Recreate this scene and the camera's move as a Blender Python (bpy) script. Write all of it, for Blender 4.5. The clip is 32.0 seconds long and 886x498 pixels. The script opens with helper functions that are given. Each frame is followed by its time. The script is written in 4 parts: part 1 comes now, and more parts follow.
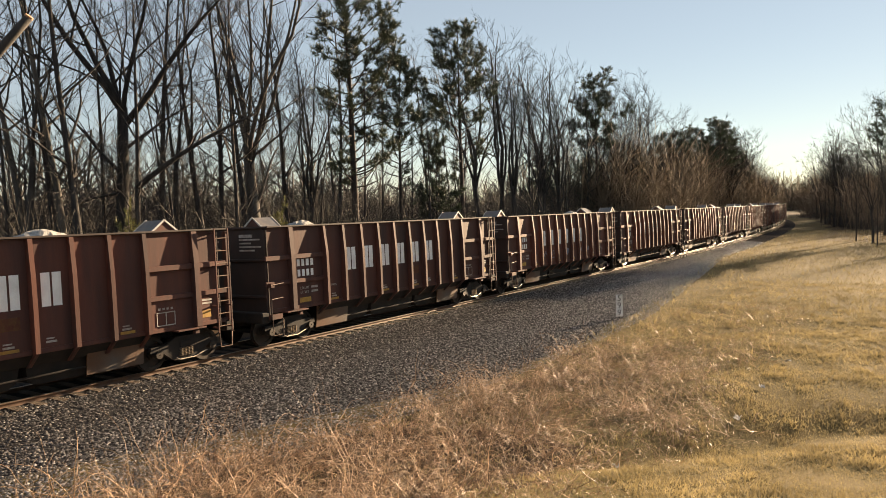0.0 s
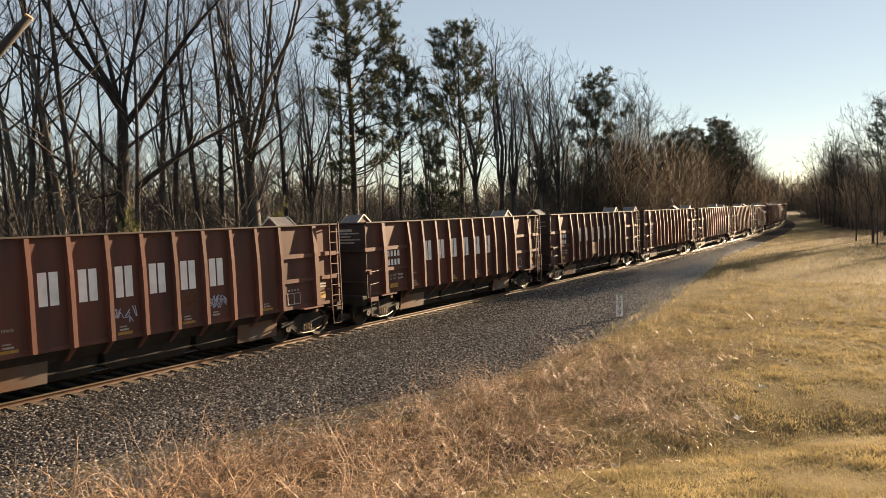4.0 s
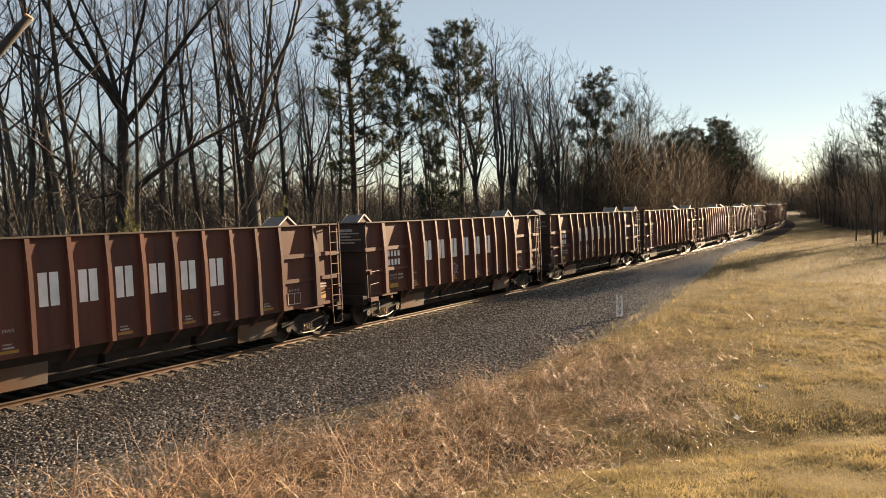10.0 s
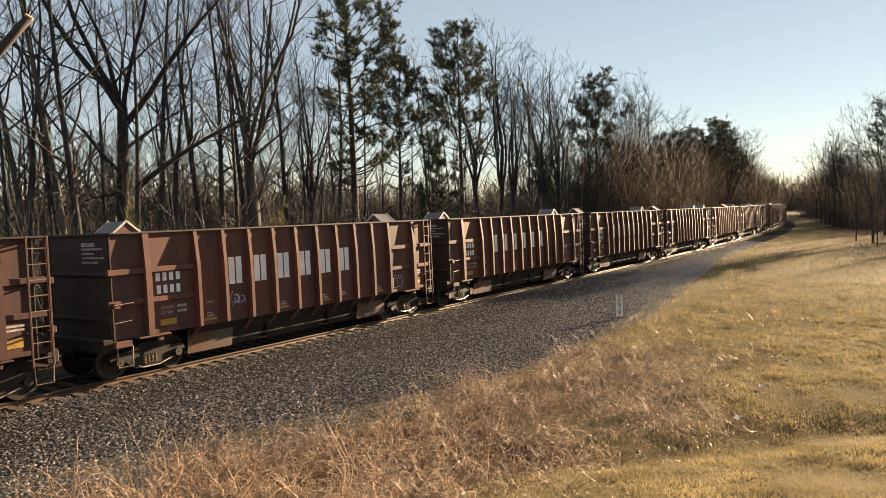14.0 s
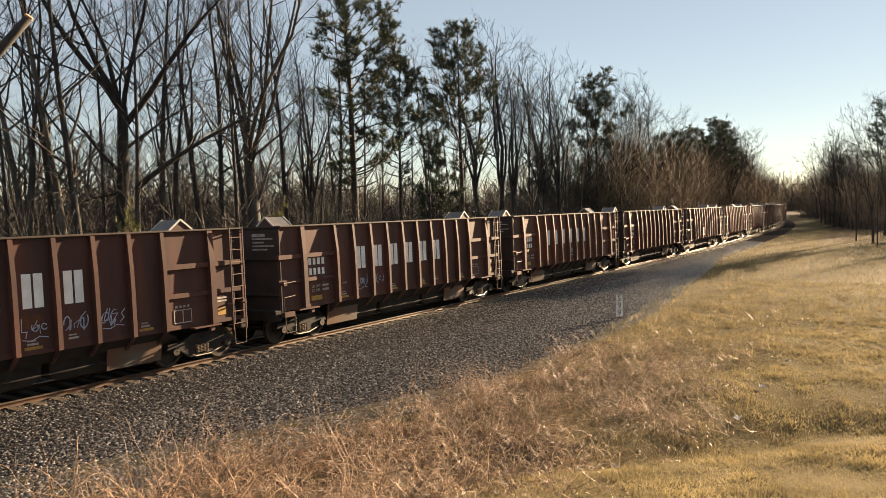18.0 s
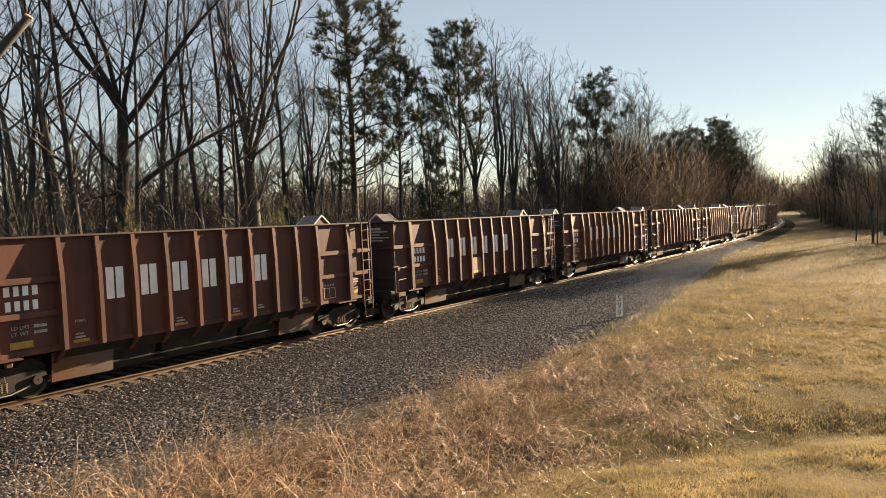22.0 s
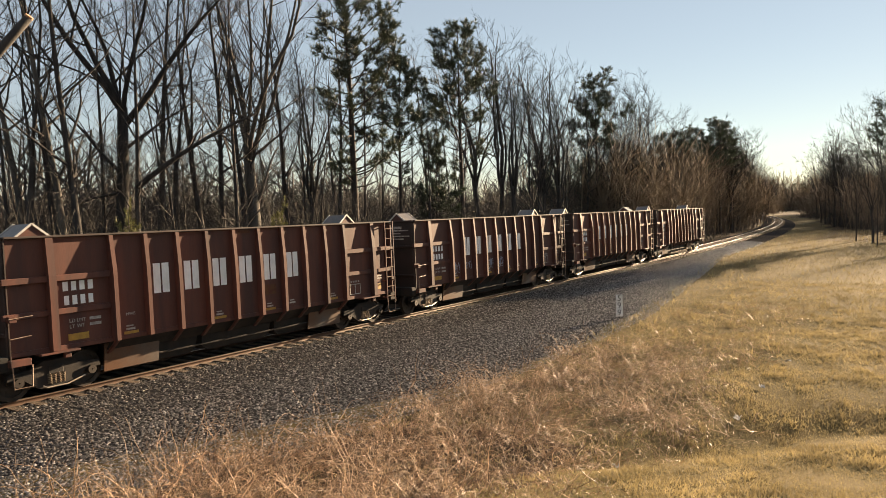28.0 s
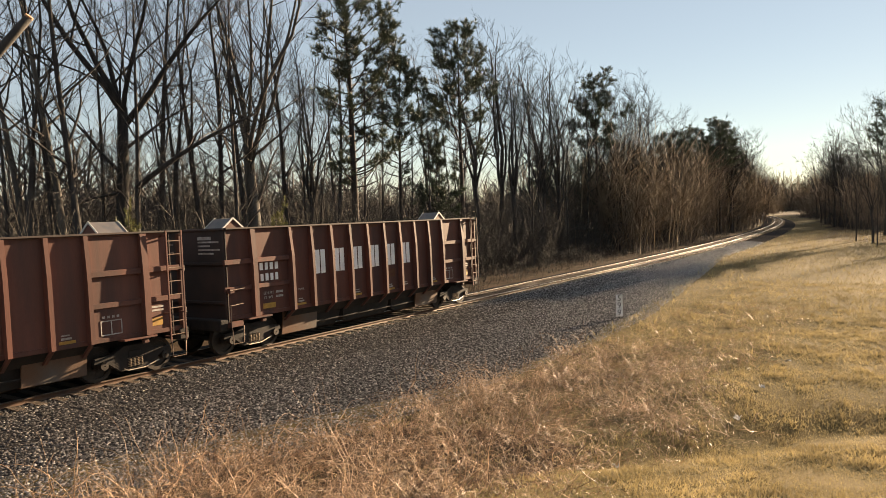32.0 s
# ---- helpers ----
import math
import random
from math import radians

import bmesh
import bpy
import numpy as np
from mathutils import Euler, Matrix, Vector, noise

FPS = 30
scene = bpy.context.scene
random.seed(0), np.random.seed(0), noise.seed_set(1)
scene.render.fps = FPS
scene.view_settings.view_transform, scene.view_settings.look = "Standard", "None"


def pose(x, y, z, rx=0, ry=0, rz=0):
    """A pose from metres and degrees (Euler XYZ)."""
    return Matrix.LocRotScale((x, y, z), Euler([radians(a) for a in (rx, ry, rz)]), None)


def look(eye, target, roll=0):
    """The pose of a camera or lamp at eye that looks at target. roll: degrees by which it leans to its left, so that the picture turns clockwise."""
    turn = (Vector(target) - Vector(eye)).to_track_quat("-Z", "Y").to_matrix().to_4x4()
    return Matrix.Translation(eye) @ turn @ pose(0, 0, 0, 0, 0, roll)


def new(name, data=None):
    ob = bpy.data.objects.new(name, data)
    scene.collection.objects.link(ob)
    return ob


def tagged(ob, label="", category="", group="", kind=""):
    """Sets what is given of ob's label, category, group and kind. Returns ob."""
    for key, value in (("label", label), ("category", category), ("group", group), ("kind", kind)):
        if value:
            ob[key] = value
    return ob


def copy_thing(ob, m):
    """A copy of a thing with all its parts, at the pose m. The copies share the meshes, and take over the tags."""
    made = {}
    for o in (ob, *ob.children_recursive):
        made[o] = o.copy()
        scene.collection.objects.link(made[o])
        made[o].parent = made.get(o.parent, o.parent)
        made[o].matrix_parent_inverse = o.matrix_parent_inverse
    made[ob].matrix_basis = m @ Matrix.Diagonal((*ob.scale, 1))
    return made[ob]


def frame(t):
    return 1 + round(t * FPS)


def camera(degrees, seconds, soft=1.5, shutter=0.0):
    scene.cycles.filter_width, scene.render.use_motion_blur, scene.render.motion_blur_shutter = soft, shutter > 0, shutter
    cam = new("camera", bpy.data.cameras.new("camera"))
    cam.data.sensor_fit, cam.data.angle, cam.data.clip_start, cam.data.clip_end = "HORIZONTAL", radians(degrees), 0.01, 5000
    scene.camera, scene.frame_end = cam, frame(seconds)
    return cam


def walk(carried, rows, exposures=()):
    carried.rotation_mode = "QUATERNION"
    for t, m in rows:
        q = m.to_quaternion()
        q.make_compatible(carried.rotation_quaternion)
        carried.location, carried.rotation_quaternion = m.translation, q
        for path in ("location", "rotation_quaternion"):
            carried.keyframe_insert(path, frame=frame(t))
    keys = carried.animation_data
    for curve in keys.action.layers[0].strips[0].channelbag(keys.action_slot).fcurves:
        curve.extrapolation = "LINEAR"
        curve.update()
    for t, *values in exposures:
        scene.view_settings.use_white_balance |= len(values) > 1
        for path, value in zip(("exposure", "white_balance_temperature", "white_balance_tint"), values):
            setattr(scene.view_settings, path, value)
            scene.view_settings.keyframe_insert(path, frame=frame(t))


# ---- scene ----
FOV, EYE, AIM, ROLL = 62.048, (0.0, 0.0, 4.161), (8.3155, 5.5317, 3.6582), -1.594
cam = camera(FOV, 32.0, soft=0.85)
walk(cam, [(0.0, look(EYE, AIM, ROLL)), (32.0, look(EYE, AIM, ROLL))], exposures=[(0.0, 2.33, 7400, 11), (32.0, 2.33, 7400, 11)])

# ---- world and sun ----
SUN_AZ, SUN_EL = -9.8, 11.5   # degrees from the x axis, degrees above the horizon
world = bpy.data.worlds.new("evening_sky")
scene.world = world
world.use_nodes = True
wn = world.node_tree.nodes
sky = wn.new("ShaderNodeTexSky")
sky.sky_type = "NISHITA"
sky.sun_disc = False
sky.sun_elevation = radians(SUN_EL)
sky.sun_rotation = radians(90 - SUN_AZ)
sky.air_density, sky.dust_density, sky.ozone_density = 0.80, 0.02, 0.65
veil = wn.new("ShaderNodeMix")   # thin, even high haze over the clear sky
veil.data_type = "RGBA"
veil.inputs[0].default_value = 0.60
veil.inputs[7].default_value = (1.95, 2.28, 2.78, 1)
world.node_tree.links.new(sky.outputs[0], veil.inputs[6])
world.node_tree.links.new(veil.outputs[2], wn["Background"].inputs[0])
wn["Background"].inputs[1].default_value = 0.043
sun = new("sun", bpy.data.lights.new("sun", "SUN"))
sun.data.energy, sun.data.angle, sun.data.color = 5.0, radians(0.6), (1.0, 0.79, 0.56)
to_sun = Vector((math.cos(radians(SUN_EL)) * math.cos(radians(SUN_AZ)), math.cos(radians(SUN_EL)) * math.sin(radians(SUN_AZ)), math.sin(radians(SUN_EL))))
sun.matrix_world = look(to_sun * 200, (0, 0, 0))

# ---- the track's line: straight, then a wide curve to the left ----
TRACK_Y, CURVE_FROM, CURVE_TO, BEND, BEND_FAR, CANT = 18.71, 46.0, 125.8, 0.00109, 0.00127, 0.973
_s = np.arange(-160.0, 901.0, 1.0)
_th = BEND * np.clip(_s - CURVE_FROM, 0, None) + (BEND_FAR - BEND) * np.clip(_s - CURVE_TO, 0, None)
_th = np.minimum(_th, 0.62)
_m = (_th[1:] + _th[:-1]) / 2
_lx = np.concatenate([[0], np.cumsum(np.cos(_m))])
_ly = np.concatenate([[0], np.cumsum(np.sin(_m))])
_lx, _ly = _lx - _lx[160], _ly - _ly[160] + TRACK_Y


def on_line(s, off=0.0):
    """A place on the track's line at s metres, off metres to its right (towards the meadow), and the heading."""
    h = np.interp(s, _s, _th)
    return np.interp(s, _s, _lx) + off * np.sin(h), np.interp(s, _s, _ly) - off * np.cos(h), h


def line_off(x, y):
    """How far a place lies to the right of the track's line, roughly."""
    yy = np.interp(x, _lx, _ly)
    return (yy - y) * np.cos(np.interp(x, _lx, _th))


def ground_z(x, y):
    x, y = np.asarray(x, float), np.asarray(y, float)
    bank = 2.95 * np.exp(-(x * x + y * y) / 81.0)
    wave = 0.045 * np.sin(x * 0.31 + 1.3) * np.sin(y * 0.43) + 0.02 * np.sin(x * 0.9 + y * 0.7)
    behind = np.clip(-line_off(x, y) - 6.0, 0, 30) * 0.02
    near = np.clip(1 - np.abs(line_off(x, y)) / 12.0, 0, 1)
    # Dip added to the ground so its far bank darkens a grass band.
    across, along = 0.592 * x + 0.806 * y - 11.3 - 0.06 * np.sin(1.3 * x), -0.806 * x + 0.592 * y
    shade_dip = 0.23 * np.exp(-(across / 0.92) ** 2) * np.clip((7.5 - y) / 2.5, 0, 1) * np.clip((along + 30) / 10, 0, 1)
    return -0.58 + bank + wave * (1 - near) + behind - shade_dip


BED = [(-5.2, -0.85), (-3.4, -0.62), (-1.9, -0.16), (0.0, -0.12), (1.6, -0.13), (2.2, -0.22), (3.0, -0.36), (5.0, -0.42), (7.0, -0.48), (8.6, -0.62)]


BED_FULL, BED_NARROW = 30.0, 68.0   # past the milepost the wide bed narrows to the track's own


def bed_narrowing(x):
    return np.interp(x, [BED_FULL, BED_NARROW], [1.0, 0.40])


def bed_z(off):
    return np.interp(off, [b[0] for b in BED], [b[1] for b in BED], left=-9, right=-9)


def top_z(x, y):
    x, y = np.asarray(x, float), np.asarray(y, float)
    off = line_off(x, y)
    off = np.where(off > 0, off / bed_narrowing(x), off)
    return np.maximum(ground_z(x, y), bed_z(off))


# ---- materials ----
def material(name, base, rough=0.8, metal=0.0, scale=6.0, second=None, mix=0.5, fine=40.0, fine_amount=0.25, bump=0.2, bump_scale=None, spec=0.4, per_object=0.0, per_island=0.0, translucent=0.0, coords="Object", stretch=(1, 1, 1), peak=1.0):
    """A surface with broad stains (second colour) and fine grain, both in metres."""
    m = bpy.data.materials.new(name)
    m.use_nodes = True
    n, l = m.node_tree.nodes, m.node_tree.links
    bsdf = n["Principled BSDF"]
    bsdf.inputs["Roughness"].default_value = rough
    bsdf.inputs["Metallic"].default_value = metal
    bsdf.inputs["Specular IOR Level"].default_value = spec
    tc = n.new("ShaderNodeTexCoord")
    mp = n.new("ShaderNodeMapping")
    mp.inputs["Scale"].default_value = stretch
    l.new(tc.outputs[coords], mp.inputs[0])
    broad, grain = n.new("ShaderNodeTexNoise"), n.new("ShaderNodeTexNoise")
    broad.inputs["Scale"].default_value, broad.inputs["Detail"].default_value = scale, 5
    grain.inputs["Scale"].default_value, grain.inputs["Detail"].default_value = fine, 3
    l.new(mp.outputs[0], broad.inputs["Vector"])
    l.new(mp.outputs[0], grain.inputs["Vector"])
    ramp = n.new("ShaderNodeValToRGB")
    ramp.color_ramp.elements[0].position, ramp.color_ramp.elements[1].position = 0.5 - 0.18, 0.5 + 0.18
    l.new(broad.outputs[0], ramp.inputs[0])
    cm = n.new("ShaderNodeMix")
    cm.data_type = "RGBA"
    second = second or tuple(c * 0.65 for c in base)
    cm.inputs[6].default_value, cm.inputs[7].default_value = (*base, 1), tuple([*(b + (s - b) * mix * 2 if mix < 0.5 else s for b, s in zip(base, second)), 1])
    l.new(ramp.outputs[0], cm.inputs[0])
    hs = n.new("ShaderNodeHueSaturation")
    l.new(cm.outputs[2], hs.inputs["Color"])
    ma = n.new("ShaderNodeMath")
    ma.operation = "MULTIPLY_ADD"
    l.new(grain.outputs[0], ma.inputs[0])
    ma.inputs[1].default_value, ma.inputs[2].default_value = 2 * fine_amount, 1 - fine_amount
    value = ma.outputs[0]
    for amount, kind, socket in ((per_object, "ShaderNodeObjectInfo", "Random"), (per_island, "ShaderNodeNewGeometry", "Random Per Island")):
        if amount:
            src = n.new(kind)
            f = n.new("ShaderNodeMath")
            f.operation = "MULTIPLY_ADD"
            pw = n.new("ShaderNodeMath")   # peak above 1: mostly dull pieces, a few pale ones
            pw.operation = "POWER"
            pw.inputs[1].default_value = peak
            l.new(src.outputs[socket], pw.inputs[0])
            l.new(pw.outputs[0], f.inputs[0])
            f.inputs[1].default_value, f.inputs[2].default_value = 2 * amount, max(1 - amount, 0.45)
            p = n.new("ShaderNodeMath")
            p.operation = "MULTIPLY"
            l.new(value, p.inputs[0])
            l.new(f.outputs[0], p.inputs[1])
            value = p.outputs[0]
    l.new(value, hs.inputs["Value"])
    l.new(hs.outputs[0], bsdf.inputs["Base Color"])
    if bump:
        b = n.new("ShaderNodeBump")
        b.inputs["Strength"].default_value, b.inputs["Distance"].default_value = bump, 0.02
        l.new(grain.outputs[0], b.inputs["Height"])
        l.new(b.outputs[0], bsdf.inputs["Normal"])
    if translucent:
        tr, ad = n.new("ShaderNodeBsdfTranslucent"), n.new("ShaderNodeMixShader")
        l.new(hs.outputs[0], tr.inputs[0])
        ad.inputs[0].default_value = translucent
        l.new(bsdf.outputs[0], ad.inputs[1])
        l.new(tr.outputs[0], ad.inputs[2])
        l.new(ad.outputs[0], n["Material Output"].inputs[0])
    return m


M_PAINT = material("oxide_red_paint", (0.120, 0.046, 0.033), 0.6, scale=1.1, second=(0.061, 0.033, 0.029), fine=30, fine_amount=0.14, bump=0.06, spec=0.18, per_object=0.10, stretch=(2.2, 2.2, 0.22))
M_PAINT_B = material("brown_red_paint", (0.100, 0.043, 0.033), 0.62, scale=1.0, second=(0.053, 0.031, 0.028), fine=30, fine_amount=0.16, bump=0.06, spec=0.18, per_object=0.10, stretch=(2.2, 2.2, 0.22))
M_PAINT_C = material("faded_red_paint", (0.138, 0.056, 0.041), 0.62, scale=0.9, second=(0.074, 0.041, 0.034), fine=30, fine_amount=0.14, bump=0.06, spec=0.18, per_object=0.10, stretch=(2.2, 2.2, 0.22))
M_GRIME = material("grimy_underframe_steel", (0.026, 0.019, 0.015), 0.85, scale=3, second=(0.012, 0.010, 0.009), fine=35, fine_amount=0.2, bump=0.2)
M_WHEEL = material("worn_wheel_steel", (0.045, 0.034, 0.027), 0.6, metal=0.4, scale=4, fine=30, bump=0.15)
M_BRIGHT = material("bare_spring_steel", (0.42, 0.34, 0.26), 0.4, metal=0.7, scale=8, fine=60, bump=0.1)
M_POCKET = material("rusty_grey_chute_plate", (0.095, 0.082, 0.070), 0.65, scale=1.0, second=(0.105, 0.042, 0.016), fine=25, fine_amount=0.2, bump=0.12)
M_WHITE = material("white_stencil_paint", (0.82, 0.82, 0.81), 0.55, scale=3, second=(0.68, 0.67, 0.65), fine=50, fine_amount=0.1, bump=0.03)
# Car paint darkened to stand for shade on end sheets and chords.
M_SHADEPAINT = material("shade_darkened_brown_paint", (0.046, 0.026, 0.021), 0.75, scale=1.2, second=(0.026, 0.018, 0.015), fine=30, fine_amount=0.15, bump=0.06, per_object=0.1)
M_IRON = material("worn_painted_iron", (0.24, 0.17, 0.13), 0.6, metal=0.2, scale=8, second=(0.15, 0.09, 0.06), fine=60, bump=0.05)
M_CUT = material("pale_sawn_wood", (0.48, 0.27, 0.15), 0.8, scale=12, second=(0.36, 0.19, 0.10), fine=60, bump=0.1)
M_STENCIL = material("faded_white_stencil", (0.42, 0.40, 0.37), 0.7, scale=6, second=(0.2, 0.16, 0.14), fine=60, fine_amount=0.2, bump=0.03)
M_YELLOW = material("yellow_reflective_patch", (0.40, 0.225, 0.035), 0.5, scale=6, second=(0.26, 0.14, 0.03), fine=50, bump=0.03)
M_FADED = material("worn_dull_yellow_stencil", (0.105, 0.052, 0.022), 0.7, scale=9, second=(0.085, 0.030, 0.020), fine=60, fine_amount=0.3, bump=0.03, spec=0.2)
M_ORANGE = material("tan_primer_plate", (0.25, 0.125, 0.072), 0.7, scale=2.5, second=(0.15, 0.075, 0.050), fine=40, bump=0.05)
M_SPRAY = material("pale_blue_spray_paint", (0.42, 0.47, 0.60), 0.6, scale=8, fine=60, bump=0.02)
M_HOOD = material("galvanised_hood_sheet", (0.115, 0.115, 0.12), 0.45, metal=0.3, scale=3, second=(0.2, 0.17, 0.15), fine=40, bump=0.05)
M_HOODEDGE = material("white_hood_edge", (0.55, 0.53, 0.50), 0.5, scale=8, fine=60, bump=0.02)
M_LOAD = material("grey_crushed_stone_load", (0.36, 0.35, 0.33), 0.9, scale=9, second=(0.19, 0.18, 0.17), fine=28, fine_amount=0.5, bump=1.0)
M_RAIL = material("rusty_rail_side", (0.115, 0.062, 0.036), 0.6, metal=0.3, scale=5, second=(0.075, 0.043, 0.028), fine=40, bump=0.15)
M_RAILTOP = material("polished_rail_head", (0.62, 0.55, 0.47), 0.28, metal=0.9, scale=6, fine=50, fine_amount=0.1, bump=0.05)
M_TIE = material("weathered_oak_tie", (0.115, 0.078, 0.052), 0.85, scale=5, second=(0.062, 0.044, 0.031), fine=30, fine_amount=0.35, bump=0.5, per_object=0.3, stretch=(4, 1, 4))
# Granite bed darker than its stones, so shade in their gaps is painted.
M_BED = material("granite_ballast_with_gap_shade", (0.055, 0.052, 0.051), 0.9, scale=7, second=(0.030, 0.028, 0.027), fine=18, fine_amount=0.55, bump=0.6, coords="Object", spec=0.0)
M_STONE = material("granite_ballast_stone", (0.225, 0.205, 0.185), 0.32, scale=30, second=(0.070, 0.064, 0.060), fine=120, fine_amount=0.25, bump=0.2, per_island=1.35, peak=4.5, spec=0.5)
M_SOIL = material("dry_meadow_soil", (0.145, 0.110, 0.058), 0.95, scale=0.6, second=(0.088, 0.070, 0.032), fine=22, fine_amount=0.6, bump=0.8, spec=0.02)
# Woodland leaf litter; its dark brown also paints shade below the brush.
M_LITTER_SHADE = material("leaf_litter_and_brush_shade", (0.075, 0.050, 0.034), 0.95, scale=0.8, second=(0.045, 0.034, 0.022), fine=9, fine_amount=0.45, bump=0.8, spec=0.02)
M_STRAW = material("dry_straw_stems", (0.40, 0.275, 0.178), 0.5, scale=1.2, second=(0.135, 0.084, 0.054), fine=20, per_island=0.75, bump=0, translucent=0.15)
M_GRASS = material("short_winter_grass", (0.385, 0.305, 0.155), 0.8, scale=0.9, second=(0.185, 0.145, 0.074), fine=12, per_island=0.2, bump=0, translucent=0.3)
M_BARK = material("grey_brown_bark", (0.055, 0.048, 0.043), 0.9, scale=2.5, second=(0.026, 0.022, 0.020), fine=16, fine_amount=0.35, bump=0.6, stretch=(2.5, 2.5, 0.5))
M_BARK_DARK = material("dark_furrowed_oak_bark", (0.036, 0.031, 0.028), 0.95, scale=2.5, second=(0.018, 0.016, 0.015), fine=16, fine_amount=0.4, bump=0.8, stretch=(2.5, 2.5, 0.5))
M_BARK_PALE = material("pale_grey_bark", (0.105, 0.094, 0.080), 0.9, scale=1.5, second=(0.050, 0.044, 0.038), fine=16, fine_amount=0.35, bump=0.6, stretch=(2.5, 2.5, 0.5))
M_TWIG = material("brown_bare_twigs", (0.042, 0.035, 0.031), 0.85, scale=0.8, second=(0.030, 0.026, 0.023), fine=20, bump=0, per_object=0.2)
M_PINEBARK = material("pine_bark", (0.040, 0.031, 0.026), 0.95, scale=3, second=(0.034, 0.027, 0.023), fine=14, fine_amount=0.4, bump=0.7, stretch=(2, 2, 0.6))
M_NEEDLE = material("dark_green_pine_needles", (0.052, 0.064, 0.035), 0.6, scale=0.7, second=(0.036, 0.046, 0.026), fine=15, per_island=0.4, bump=0, translucent=0.10)
M_CEDAR = material("yellow_green_cedar_leaves", (0.135, 0.130, 0.045), 0.6, scale=0.9, second=(0.085, 0.088, 0.034), fine=15, per_island=0.4, bump=0, translucent=0.3)
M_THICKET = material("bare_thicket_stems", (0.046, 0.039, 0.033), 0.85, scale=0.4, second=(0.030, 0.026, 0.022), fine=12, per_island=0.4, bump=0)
# Far growth paler than the thicket: glowing haze is put into its colour.
M_HAZEWOOD = material("haze_paled_twigs", (0.22, 0.175, 0.125), 0.85, scale=0.2, second=(0.15, 0.12, 0.09), fine=3, per_island=0.3, bump=0, translucent=0.4)
M_SIGN = material("white_sign_enamel", (0.80, 0.79, 0.76), 0.45, scale=5, second=(0.52, 0.50, 0.46), fine=40, fine_amount=0.08, bump=0.03)
M_BLACK = material("black_sign_paint", (0.02, 0.02, 0.02), 0.6, scale=5, fine=40, bump=0)
M_PAPER = material("crumpled_white_litter", (0.50, 0.48, 0.44), 0.7, scale=9, fine=30, bump=0.1)


# ---- mesh tools ----
class Geo:
    """Collects corners and faces of one mesh."""

    def __init__(self):
        self.v, self.f = [], []

    def add(self, verts, faces):
        k = len(self.v)
        self.v.extend(verts)
        self.f.extend([tuple(i + k for i in f) for f in faces])
        return self

    def box(self, c, size, turn=None, bevel=0.0):
        hx, hy, hz = (d / 2 for d in size)
        b = min(bevel, hx * 0.9, hy * 0.9, hz * 0.9)
        if b <= 0:
            pts = [Vector((x, y, z)) for x in (-hx, hx) for y in (-hy, hy) for z in (-hz, hz)]
            faces = [(0, 1, 3, 2), (4, 6, 7, 5), (0, 4, 5, 1), (2, 3, 7, 6), (0, 2, 6, 4), (1, 5, 7, 3)]
        else:
            pts, idx = [], {}
            for x in (-1, 1):
                for y in (-1, 1):
                    for z in (-1, 1):
                        for a in range(3):
                            idx[x, y, z, a] = len(pts)
                            q = [x * (hx - b), y * (hy - b), z * (hz - b)]
                            q[a] = (x * hx, y * hy, z * hz)[a]
                            pts.append(Vector(q))
            faces = []
            for a in range(3):
                o = [i for i in range(3) if i != a]
                for sgn in (-1, 1):
                    ring = []
                    for p, q in ((-1, -1), (1, -1), (1, 1), (-1, 1)):
                        k = [0, 0, 0]
                        k[a], k[o[0]], k[o[1]] = sgn, p, q
                        ring.append(idx[k[0], k[1], k[2], a])
                    faces.append(tuple(ring))
                for p in (-1, 1):
                    for q in (-1, 1):
                        e = []
                        for sgn, first in ((-1, o[0]), (1, o[0]), (1, o[1]), (-1, o[1])):
                            k = [0, 0, 0]
                            k[a], k[o[0]], k[o[1]] = sgn, p, q
                            e.append(idx[k[0], k[1], k[2], first])
                        faces.append(tuple(e))
            for x in (-1, 1):
                for y in (-1, 1):
                    for z in (-1, 1):
                        faces.append(tuple(idx[x, y, z, a] for a in range(3)))
        if turn is not None:
            pts = [turn @ p for p in pts]
        c = Vector(c)
        return self.add([tuple(p + c) for p in pts], faces)

    def prism(self, outline, a, b):
        """An outline of (y, z) or any two axes drawn between two 3D offset functions."""
        n = len(outline)
        pts = [a(*p) for p in outline] + [b(*p) for p in outline]
        faces = [tuple(range(n))[::-1], tuple(range(n, 2 * n))] + [(i, (i + 1) % n, n + (i + 1) % n, n + i) for i in range(n)]
        return self.add(pts, faces)

    def tube(self, pts, radii, sides=6, cap=True):
        pts = [Vector(p) for p in pts]
        if not isinstance(radii, (list, tuple)):
            radii = [radii] * len(pts)
        k = len(self.v)
        n = len(pts)
        ref = None
        for i, p in enumerate(pts):
            d = (pts[min(i + 1, n - 1)] - pts[max(i - 1, 0)]).normalized()
            if ref is None:
                ref = d.orthogonal().normalized()
            u = ref - d * ref.dot(d)
            u = u.normalized() if u.length > 1e-6 else d.orthogonal().normalized()
            ref = u
            w = d.cross(u)
            for j in range(sides):
                a = 2 * math.pi * j / sides
                q = p + (u * math.cos(a) + w * math.sin(a)) * radii[i]
                self.v.append((q.x, q.y, q.z))
        for i in range(n - 1):
            for j in range(sides):
                a, b = k + i * sides + j, k + i * sides + (j + 1) % sides
                self.f.append((a, b, b + sides, a + sides))
        if cap:
            self.f.append(tuple(k + j for j in range(sides))[::-1])
            self.f.append(tuple(k + (n - 1) * sides + j for j in range(sides)))
        return self

    def mesh(self, name, mat, smooth=False):
        me = bpy.data.meshes.new(name)
        me.from_pydata(self.v, [], self.f)
